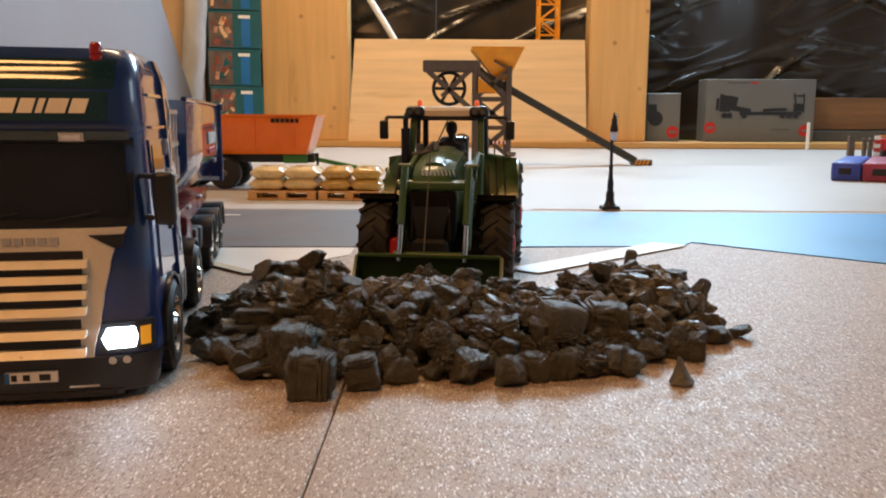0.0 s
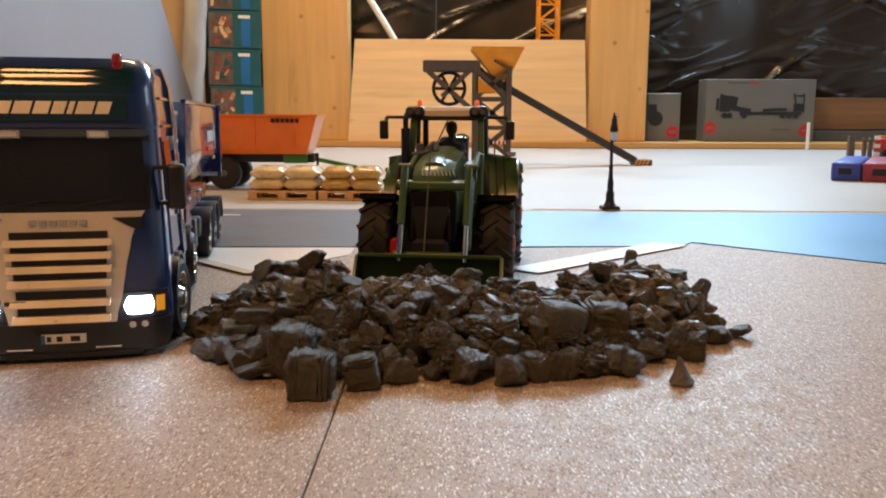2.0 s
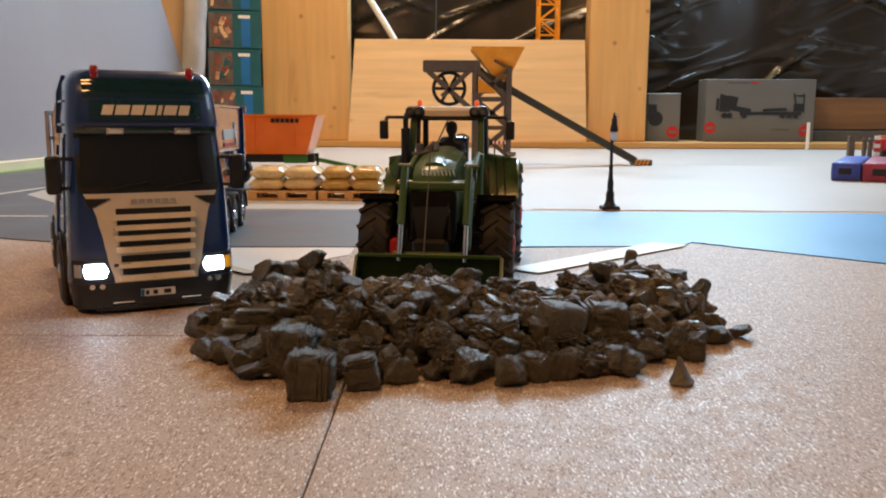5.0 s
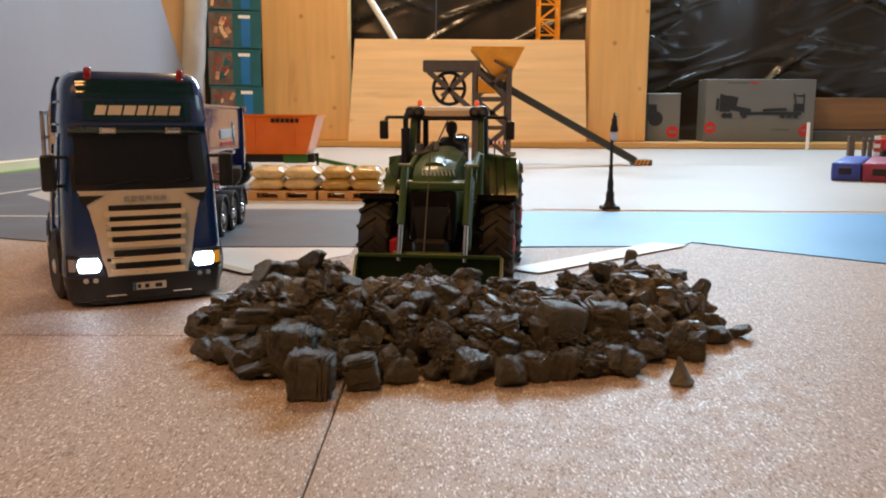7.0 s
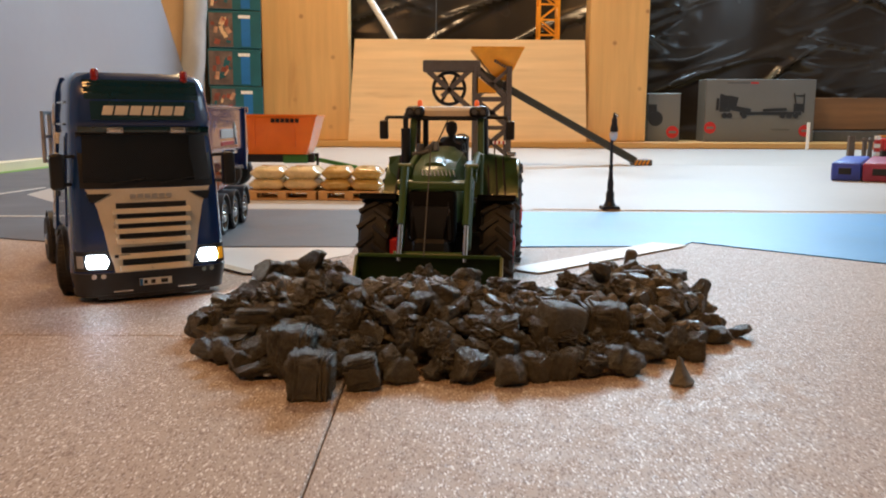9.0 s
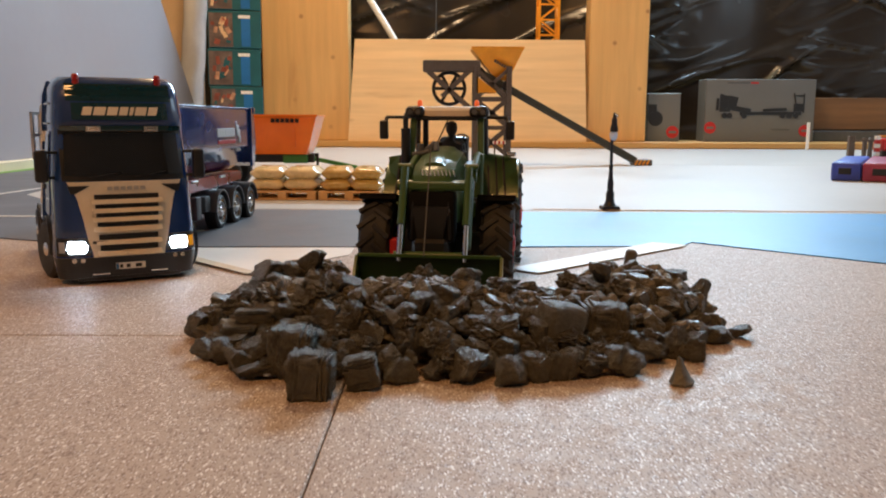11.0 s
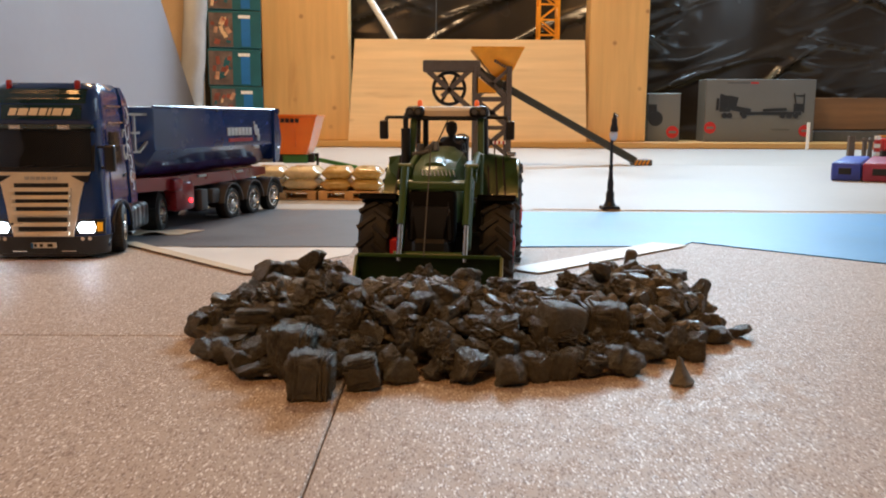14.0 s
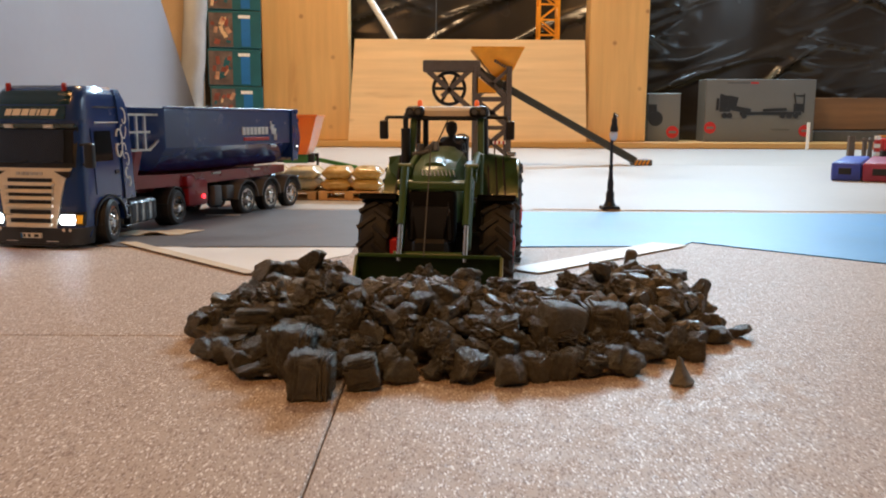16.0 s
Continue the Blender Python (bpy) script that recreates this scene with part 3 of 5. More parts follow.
        for x in (-0.076, -0.064, -0.052, -0.042):
            part("tank_strap", box(NEW(), (x, s * 0.0301, 0.0200), (0.0018, 0.0166, 0.0206), 0.0042, segs=3), M_BUMPER, tank)
        # rear mudguard
        bm = NEW()
        loft(bm, [[(-0.1165 + rr * math.cos(math.pi * (0.08 + 0.84 * i / 10)), s * y, 0.0168 + rr * math.sin(math.pi * (0.08 + 0.84 * i / 10))) for rr, y in ((0.0188, 0.022), (0.0200, 0.022), (0.0200, 0.0395), (0.0188, 0.0395))] for i in range(11)])
        part("mudguard", bm, M_BLACK, t)
        part("chassis_rail", box(NEW(), (-0.072, s * 0.0125, 0.0245), (0.125, 0.003, 0.009), 0.0006), M_BUMPER, t)
    bm = NEW()
    box(bm, (0, 0, 0.0180), (0.004, 0.05, 0.004))
    box(bm, (-0.1165, 0, 0.0168), (0.006, 0.05, 0.006))
    box(bm, (-0.01, 0, 0.019), (0.05, 0.030, 0.022))
    box(bm, (-0.125, 0, 0.0245), (0.003, 0.028, 0.009))
    part("drivetrain", bm, M_BLACK, t)
    part("fifth_wheel", box(NEW(), (-0.0778, 0, 0.0310), (0.026, 0.026, 0.0036), 0.001), M_BUMPER, t)
    tw = []
    for s in (-1, 1):
        tw.append((wheel("front_wheel", t, (0, s * 0.0380, 0.0180), 0.0180, 0.0120, side=s, rim_r=0.66), True))
        tw.append((wheel("rear_wheel", t, (-0.1165, s * 0.0310, 0.0168), 0.0168, 0.0195, side=s, rim_r=0.64), False))
    return t, tw


def build_trailer():
    """Tipping semi-trailer: x forward, origin on the floor under the coupling."""
    t = thing("tipper_trailer", "glossy dark blue toy tipping trailer on a maroon chassis", "toy trailer")
    L0, L1 = 0.030, -0.262
    # half-round tub: outline in y, z, open at the top
    def tub(x, k, zb, top):
        pts = []
        for y, z in ((0.0385, top), (0.0392, top - 0.002), (0.0391, 0.0728), (0.0250, 0.0545), (0.0180, zb + 0.0020), (0.0, zb)):
            pts.append((x, y * k, z))
        right = pts
        left = [(x, -y, z) for x, y, z in right[-2::-1]]
        inner = [(x, y * 0.965, z + (0.0 if i in (0, len(right + left) - 1) else 0.0012)) for i, (x, y, z) in enumerate((right + left)[::-1])]
        return right + left + inner
    bm = NEW()
    loft(bm, [tub(-0.004, 0.62, 0.052, 0.1085), tub(-0.0225, 0.985, 0.0475, 0.1085), tub(-0.0245, 1.0, 0.0475, 0.1085), tub(-0.12, 1.0, 0.0475, 0.1085), tub(-0.245, 1.0, 0.0475, 0.1085)])
    body = part("tub", bm, M_PAINT, t)
    part("front_wall", prism(NEW(), [(-0.0036, -0.0236), (-0.0036, 0.0236), (-0.0062, 0.0250), (-0.0062, -0.0250)], 0.0535, 0.1085), M_PAINT, body)
    # sloped tail with gate
    bm = NEW()
    loft(bm, [[(-0.243, s * 0.0400, 0.1090), (-0.2555, s * 0.0400, 0.1060), (-0.2630, s * 0.0400, 0.078), (-0.2560, s * 0.0400, 0.052), (-0.243, s * 0.0400, 0.056)] for s in (-1, 1)])
    gate = part("tailgate", bm, M_PAINT, body)
    for s in (-1, 1):
        part("gate_post", bar(NEW(), (-0.2445, s * 0.0402, 0.052), (-0.2445, s * 0.0402, 0.1105), 0.003, 0.004, 0.0006), M_PAINT, body)
        part("gate_hinge", rod(NEW(), (-0.252, s * 0.0385, 0.1080), (-0.252, s * 0.0425, 0.1080), 0.0028, n=14), M_PAINT, body)
        part("latch", box(NEW(), (-0.2530, s * 0.0408, 0.0680), (0.007, 0.002, 0.0018), 0.0004), M_CHROME, body)
        part("top_rail", bar(NEW(), (-0.0235, s * 0.0382, 0.1092), (-0.245, s * 0.0385, 0.1092), 0.0030, 0.0022, 0.0006), M_PAINT, body)
        # lettering as plain blocks, a pale animal-shaped mark and red strips
        y = s * 0.0396
        letters = [(-0.148 - i * 0.0072, 0.0056) for i in range(7)]
        for x, w in letters:
            part("letter_shape", box(NEW(), (x, y, 0.0868), (w, 0.0008, 0.0078), 0.0002), M_WHITE, body, "plain white letter-sized shape")
        bm = NEW()
        for cx, cz, sx, sz, a in ((-0.2030, 0.088, 0.0050, 0.009, 20), (-0.2070, 0.086, 0.0070, 0.0075, -10), (-0.2010, 0.0935, 0.002, 0.007, 12), (-0.2080, 0.080, 0.002, 0.007, 0), (-0.2110, 0.080, 0.002, 0.007, -8), (-0.2045, 0.092, 0.005, 0.003, 0)):
            box(bm, (cx, y, cz), (sx, 0.0008, sz), 0.0004, Euler((0, radians(a), 0)).to_matrix())
        part("mark", bm, M_WHITE, body, "white leaping shape")
        part("strip", box(NEW(), (-0.172, y * 0.995, 0.0785), (0.048, 0.0010, 0.0034), 0.0002), M_RED, body)
        part("strip", box(NEW(), (-0.206, s * 0.0386, 0.0700), (0.012, 0.0014, 0.0028), 0.0002), M_SILVER, body)
        # mudguards, wheels
        part("chassis_rail", box(NEW(), (-0.115, s * 0.0140, 0.0400), (0.250, 0.004, 0.009), 0.0008), M_MAROON, t)
        bm = NEW()
        loft(bm, [[(x, s * 0.012, z0), (x, s * 0.0285, z0), (x, s * 0.0285, z1), (x, s * 0.012, z1)] for x, z0, z1 in ((0.022, 0.038, 0.0500), (-0.04, 0.0365, 0.0480), (-0.05, 0.0360, 0.0475), (-0.20, 0.0370, 0.0475), (-0.245, 0.0395, 0.0475))])
        part("side_frame", bm, M_MAROON, t)
        for x in (-0.112, -0.185):
            part("clip", box(NEW(), (x, s * 0.0292, 0.0455), (0.014, 0.002, 0.0022), 0.0004), M_SILVER, t)
        bm = NEW()
        box(bm, (-0.078, s * 0.0245, 0.0285), (0.032, 0.017, 0.026), 0.004, segs=2)
        box(bm, (-0.066, s * 0.0260, 0.0400), (0.014, 0.016, 0.012), 0.003, segs=2)
        box(bm, (-0.087, s * 0.026, 0.0360), (0.016, 0.010, 0.012), 0.003, segs=2)
        rig = part("support_leg", bm, M_MAROON, t, "maroon support housing with a red lamp")
        part("side_lamp", rod(NEW(), (-0.084, s * 0.0320, 0.0245), (-0.084, s * 0.0345, 0.0245), 0.0018, n=12), M_REDGLOW, rig, "glowing red lamp")
        part("side_box", box(NEW(), (-0.108, s * 0.0300, 0.0230), (0.012, 0.008, 0.020), 0.0015, segs=2), M_GREY, t)
        part("lamp_box", box(NEW(), (-0.128, s * 0.0300, 0.0250), (0.014, 0.010, 0.014), 0.002, segs=2), M_GREY, t)
        for i in range(3):
            x = -0.152 - i * 0.0453
            bm = NEW()
            loft(bm, [[(x + rr * math.cos(math.pi * (0.02 + 0.96 * j / 12)), s * y, 0.0158 + 1.06 * rr * math.sin(math.pi * (0.02 + 0.96 * j / 12))) for rr, y in ((0.0182, 0.023), (0.0196, 0.023), (0.0196, 0.0405), (0.0182, 0.0405))] for j in range(13)])
            part("mudguard", bm, M_GREY, t)
        part("tail_lamp", box(NEW(), (-0.266, s * 0.028, 0.030), (0.004, 0.012, 0.005), 0.001), M_REDLENS, t)
    bm = NEW()
    box(bm, (-0.2635, 0, 0.0300), (0.004, 0.072, 0.008), 0.001)
    for i in range(3):
        box(bm, (-0.151 - i * 0.0455, 0, 0.0158), (0.005, 0.05, 0.005))
    box(bm, (-0.19, 0, 0.030), (0.12, 0.030, 0.014), 0.002)
    part("underframe", bm, M_BLACK, t)
    part("king_pin", rod(NEW(), (0, 0, 0.0328), (0, 0, 0.042), 0.004), M_BLACK, t)
    # railed ladder before the tub, on each side, and the upright of the frame
    for s in (-1, 1):
        ladder = part("ladder", bar(NEW(), (0.0215, s * 0.0360, 0.0715), (0.0215, s * 0.0360, 0.1035), 0.0020, 0.0020), M_SILVER, t, "silver railed ladder")
        for x in (0.0110, 0.0005):
            part("stile", bar(NEW(), (x, s * 0.0360, 0.0715), (x, s * 0.0360, 0.1035), 0.0020, 0.0020), M_SILVER, ladder)
        for z in (0.0720, 0.0875, 0.1025):
            part("rung", bar(NEW(), (0.0225, s * 0.0360, z), (-0.0060, s * 0.0360, z), 0.0018, 0.0020), M_SILVER, ladder)
        for z0, z1 in ((0.0720, 0.0800), (0.1025, 0.1025)):
            part("bracket", bar(NEW(), (-0.0050, s * 0.0360, z0), (-0.0190, s * 0.0345, z1), 0.0020, 0.0020), M_SILVER, ladder)
        part("upright", bar(NEW(), (0.010, s * 0.0250, 0.044), (0.000, s * 0.0250, 0.072), 0.008, 0.010, 0.001), M_MAROON, t)
    tw = []
    for s in (-1, 1):
        for i in range(3):
            tw.append((wheel("trailer_wheel", t, (-0.152 - i * 0.0453, s * 0.0330, 0.0158), 0.0158, 0.0120, side=s, rim_r=0.70), False))
    return t, tw


truck, truck_wheels = build_truck()
trailer, trailer_wheels = build_trailer()


# ---- the farm tractor: x forward, origin under its front axle ----
def build_tractor():
    t = thing("loader_tractor", "green toy farm tractor with a front loader bucket before the rocks", "toy tractor", m=pose(-0.0024, 0.502, 0, 0, 0, -96.5))
    for s in (-1, 1):
        wheel("front_wheel", t, (0, s * 0.0358, 0.0265), 0.0258, 0.0185, 15, M_RED, s, rim_r=0.55)
        wheel("rear_wheel", t, (-0.095, s * 0.0368, 0.0340), 0.0332, 0.0200, 17, M_RED, s, rim_r=0.55)
        # rear wings in one sweep, ribbed on top
        bm = NEW()
        loft(bm, [[(-0.095 + rr * math.cos(a), s * y, 0.0340 + rr * math.sin(a)) for rr, y in ((0.0358, 0.0190), (0.0375, 0.0195), (0.0380, 0.0455), (0.0360, 0.0460))] for a in steps(radians(22), radians(150), 14)])
        wing = part("rear_wing", bm, M_GREEN, t)
        bm = NEW()
        loft(bm, [[(-0.0605 - k * 0.010, s * 0.0205, 0.044 + k * 0.034), (-0.0575 - k * 0.012, s * (0.0330 - k * 0.004), 0.042 + k * 0.032), (-0.063 - k * 0.015, s * (0.0455 - k * 0.003), 0.046 + k * 0.028), (-0.075, s * 0.0440, 0.048 + k * 0.026), (-0.075, s * 0.0200, 0.046 + k * 0.032)] for k in (0, 0.5, 0.85, 1.0)])
        part("wing_front", bm, M_GREEN, wing)
        for y in (0.0265, 0.0320, 0.0375):
            part("wing_rib", bar(NEW(), (-0.0592, s * y, 0.045), (-0.071, s * y * 0.93, 0.0745), 0.0012, 0.0020), M_BLACK, wing)
        # small chrome block stands in for the white highlight on this wing
        if s > 0:
            part("wing_lamp", box(NEW(), (-0.0765, s * 0.0400, 0.0765), (0.004, 0.007, 0.003), 0.0008), M_CHROME, wing)
        # front wings: thin plates that fall away to the rear
        bm = NEW()
        bar(bm, (0.0130, s * 0.0350, 0.0560), (-0.0170, s * 0.0350, 0.0500), 0.0225, 0.0012, 0.0004)
        bar(bm, (0.0130, s * 0.0350, 0.0552), (0.0136, s * 0.0350, 0.0530), 0.0225, 0.0012, 0.0003)
        bar(bm, (-0.004, s * 0.0240, 0.0520), (-0.004, s * 0.0240, 0.0300), 0.003, 0.003)
        part("front_wing", bm, M_MATT, t)
        # loader arm: knee beam and drop beam, chrome ram
        bm = NEW()
        bar(bm, (-0.022, 0.003 + s * 0.0185, 0.0770), (0.024, 0.003 + s * 0.0185, 0.0685), 0.0034, 0.0066, 0.0008)
        bar(bm, (0.022, 0.003 + s * 0.0185, 0.0715), (0.050, 0.003 + s * 0.0185, 0.0300), 0.0034, 0.0060, 0.0008)
        rod(bm, (0.024, 0.003 + s * 0.0160, 0.0690), (0.024, 0.003 + s * 0.0212, 0.0690), 0.0042, n=14)
        arm = part("loader_arm", bm, M_GREEN, t)
        part("ram", rod(NEW(), (0.0600, 0.003 + s * 0.0178, 0.0240), (0.0515, 0.003 + s * 0.0178, 0.0440), 0.0015), M_CHROME, arm, "chrome ram rod")
        part("ram_barrel", rod(NEW(), (0.0520, 0.003 + s * 0.0178, 0.0430), (0.036, 0.003 + s * 0.0178, 0.0730), 0.0022), M_GREEN, arm)
        part("pin", rod(NEW(), (0.0300, 0.003 + s * 0.0150, 0.0735), (0.0300, 0.003 + s * 0.0225, 0.0735), 0.0016, n=12), M_GREEN, arm)
        bm = NEW()
        box(bm, (-0.024, 0.003 + s * 0.0185, 0.0620), (0.010, 0.006, 0.034), 0.001)
        box(bm, (-0.010, 0.003 + s * 0.0165, 0.0460), (0.020, 0.004, 0.010), 0.001)
        part("loader_bracket", bm, M_GREEN, t)
        # cab pillars
        bm = NEW()
        bar(bm, (-0.0350, s * 0.0225, 0.0720), (-0.0430, s * 0.0215, 0.1010), 0.0042, 0.0040, 0.0008)
        part("front_pillar", bm, M_GREEN, t)
        part("rear_pillar", bar(NEW(), (-0.098, s * 0.0215, 0.0700), (-0.094, s * 0.0210, 0.1010), 0.0040, 0.0030, 0.0006), M_BLACK, t)
        part("middle_pillar", bar(NEW(), (-0.073, s * 0.0235, 0.0700), (-0.071, s * 0.0225, 0.1010), 0.0026, 0.0024, 0.0006), M_BLACK, t)
        # mirror
        bm = NEW()
        bar(bm, (-0.043, s * 0.0210, 0.1010), (-0.040, s * 0.0395, 0.1010), 0.0026, 0.0020, 0.0006)
        bar(bm, (-0.040, s * 0.0385, 0.1015), (-0.038, s * 0.0405, 0.0950), 0.0026, 0.0020, 0.0006)
        arm = part("mirror_arm", bm, M_BLACK, t)
        part("mirror", box(NEW(), (-0.038, s * 0.0405, 0.0930), (0.0035, 0.0056, 0.0120), 0.0012, segs=2), M_BLACK, arm)
        # roof lamp cluster and beacon
        pod = part("lamp_pod", box(NEW(), (-0.0420, s * 0.0205, 0.1042), (0.0125, 0.0125, 0.0078), 0.0034, segs=4), M_BLACK, t)
        for y in (0.0170, 0.0222):
            bezel = part("roof_lamp", rod(NEW(), (-0.0375, s * (y + 0.0010), 0.1044), (-0.0348, s * (y + 0.0010), 0.1044), 0.0023, n=16), M_BLACK, pod)
            part("lens", rod(NEW(), (-0.0352, s * (y + 0.0010), 0.1044), (-0.0345, s * (y + 0.0010), 0.1044), 0.0017, n=16), M_GREY, bezel)
        bm = NEW()
        lathe(bm, [(0.0017, 0.0), (0.0016, 0.0032), (0.0011, 0.0042), (0.0002, 0.0045)], (-0.048, s * 0.0185, 0.1076), "z", 14)
        part("beacon", bm, M_BEACON, t, "orange beacon")
    # bonnet: rings along x, rounded top
    def hood(x, w, z0, z1, drop=0.0):
        return [(x, -w, z0), (x, -w, z1 - 0.007), (x, -w * 0.86, z1 - 0.0025), (x, -w * 0.55, z1 - 0.0006), (x, 0, z1), (x, w * 0.55, z1 - 0.0006), (x, w * 0.86, z1 - 0.0025), (x, w, z1 - 0.007), (x, w, z0)]
    part("bonnet", loft(NEW(), [hood(-0.034, 0.0135, 0.040, 0.0815), hood(-0.010, 0.0138, 0.040, 0.0800), hood(0.015, 0.0138, 0.040, 0.0768), hood(0.028, 0.0132, 0.042, 0.0725), hood(0.036, 0.0118, 0.046, 0.0660), hood(0.039, 0.0100, 0.050, 0.0610)]), M_GREEN, t)
    part("bonnet_crest", loft(NEW(), [hood(-0.034, 0.0095, 0.075, 0.0832), hood(0.010, 0.0090, 0.073, 0.0788), hood(0.024, 0.0075, 0.070, 0.0756)]), M_GREEN, t)
    grille = part("radiator_grille", box(NEW(), (0.0335, 0, 0.0460), (0.0150, 0.0270, 0.0290), 0.003, segs=2), M_MATT, t)
    part("lower_guard", loft(NEW(), [[(x, -w, z), (x, w, z), (x - 0.004, w, z), (x - 0.004, -w, z)] for x, w, z in ((0.0425, 0.0070, 0.0320), (0.0440, 0.0080, 0.0400), (0.0428, 0.0105, 0.0520))]), M_BLACK, grille)
    for y in (-0.0108, 0.0108):
        part("side_strut", bar(NEW(), (0.0415, y, 0.0335), (0.0400, y * 0.9, 0.0570), 0.0016, 0.0016, 0.0004), M_BLACK, grille)
    for i in range(9):
        y = -0.0065 + i * 0.0022
        part("slit", bar(NEW(), (0.0290, y, 0.0712), (0.0335, y + 0.0014, 0.0682), 0.0009, 0.0010), M_CHROME, grille, "bright slit")
    for s in (-1, 1):
        part("headlamp", box(NEW(), (0.0405, s * 0.0085, 0.0490), (0.0020, 0.0050, 0.0055), 0.0008), M_GLASS_DARK, grille)
    bm = NEW()
    box(bm, (0.020, 0, 0.0255), (0.050, 0.020, 0.017), 0.002)
    box(bm, (0, 0, 0.0260), (0.014, 0.060, 0.014), 0.002)
    # added black block: makes the see-through gap behind the front wheels read as dark
    box(bm, (-0.030, 0, 0.0330), (0.050, 0.052, 0.038), 0.004)
    box(bm, (-0.050, 0, 0.0400), (0.110, 0.024, 0.030), 0.003)
    box(bm, (-0.095, 0, 0.0340), (0.014, 0.050, 0.014), 0.002)
    part("chassis", bm, M_BLACK, t)
    for y, z in ((-0.0085, 0.0230), (0.0165, 0.0225)):
        part("fitting", box(NEW(), (0.046, y, z), (0.004, 0.003, 0.005), 0.0006), M_WHITE, t)
    part("red_coupling", box(NEW(), (0.020, -0.0235, 0.0260), (0.010, 0.005, 0.010), 0.001), M_RED, t)
    # cross tubes, bucket
    part("cross_plate", box(NEW(), (0.0385, 0.003, 0.0632), (0.004, 0.0400, 0.0046), 0.0012, segs=2), M_GREEN, t)
    part("cross_tube", rod(NEW(), (0.0310, -0.0200, 0.0630), (0.0310, 0.0200, 0.0630), 0.0030, n=14), M_GREEN, t)
    part("cross_tube", rod(NEW(), (0.0505, -0.0190, 0.0260), (0.0505, 0.0190, 0.0260), 0.0022, n=14), M_GREEN, t)
    bm = NEW()
    prof = [(0.0600, 0.0270), (0.0575, 0.0255), (0.0545, 0.0180), (0.0545, 0.0075), (0.0590, 0.0025), (0.0660, 0.0012), (0.0800, 0.0012)]
    inner = [(x + 0.0012, z + 0.0009) for x, z in prof[::-1]]
    loft(bm, [[(x, y, z) for x, z in prof + inner] for y in (-0.0372, 0.0402)])
    bucket = part("bucket", bm, M_DKGREEN, t, "dark green loader bucket")
    for s in (-1, 1):
        bm = NEW()
        loft(bm, [[(x, y, z) for x, z in ((0.0545, 0.0075), (0.0590, 0.0012), (0.0800, 0.0012), (0.0790, 0.0040), (0.0615, 0.0275), (0.0570, 0.0265), (0.0545, 0.0180))] for y in (0.0015 + s * 0.0384, 0.0015 + s * 0.0398)])
        part("bucket_side", bm, M_GREEN, bucket)
    part("bucket_rim", bar(NEW(), (0.0600, -0.0375, 0.0272), (0.0600, 0.0405, 0.0272), 0.0020, 0.0020, 0.0005), M_GREEN, bucket)
    # cab floor, roof, glass, wheel
    part("cab_floor", box(NEW(), (-0.067, 0, 0.0640), (0.064, 0.044, 0.014), 0.002), M_BLACK, t)
    part("seat", box(NEW(), (-0.088, 0, 0.0780), (0.012, 0.020, 0.020), 0.003, segs=2), M_BLACK, t)
    bm = NEW()
    loft(bm, [[(-0.0690 + sx * a, sy * b, z) for a, b in ((0.95, -0.75), (1, -0.5), (1, 0.5), (0.95, 0.75), (0.8, 1), (-0.8, 1), (-1, 0.8), (-1, -0.8), (-0.8, -1), (0.8, -1))] for z, sx, sy in ((0.1000, 0.0300, 0.0225), (0.1015, 0.0310, 0.0240), (0.1052, 0.0305, 0.0240), (0.1072, 0.0280, 0.0215), (0.1080, 0.0225, 0.0165))])
    part("roof", bm, M_CREAM, t, "cream cab roof")
    part("roof_front_bar", bar(NEW(), (-0.0395, -0.0200, 0.1005), (-0.0395, 0.0200, 0.1005), 0.004, 0.0030, 0.0008), M_BLACK, t)
    glass = part("windscreen", sheet(NEW(), lambda u, v, o: (-0.0350 - 0.0080 * (v - 0.072) / 0.029 + o, u, v), steps(-0.0205, 0.0205, 2), steps(0.083, 0.0995, 2), 0.0005), M_CLEAR, t)
    glass.visible_shadow = False
    bm = hoop(NEW(), [(0.0050, -0.0006), (0.0056, 0.0), (0.0050, 0.0006), (0.0044, 0.0)], (0, 0, 0), "z", 20)
    for a in (0.5, 2.6, 4.7):
        rod(bm, (0, 0, 0), (0.0050 * math.cos(a), 0.0050 * math.sin(a), 0), 0.0005, n=6)
    rod(bm, (0, 0, -0.012), (0, 0, 0), 0.0008)
    wheel_ob = part("steering_wheel", bm, M_GREY, t)
    wheel_ob.matrix_local = pose(-0.058, 0.0075, 0.0870, 0, 35, 0)
    bm = NEW()
    rod(bm, (-0.030, -0.0250, 0.060), (-0.030, -0.0250, 0.094), 0.0030, n=16)
    rod(bm, (-0.030, -0.0250, 0.094), (-0.029, -0.0250, 0.1005), 0.0017, n=12)
    rod(bm, (-0.029, -0.0250, 0.1000), (-0.031, -0.0250, 0.1030), 0.0019, 0.0012, n=12)
    part("exhaust", bm, M_BLACK, t)
    part("wire", bar(NEW(), (0.0618, -0.0010, 0.0275), (0.0440, 0.0005, 0.0840), 0.0006, 0.0006), M_GREY, t)
    part("wire", bar(NEW(), (-0.036, -0.0070, 0.0820), (-0.044, 0.0005, 0.1000), 0.0006, 0.0006), M_BLACK, t)
    bm = NEW()
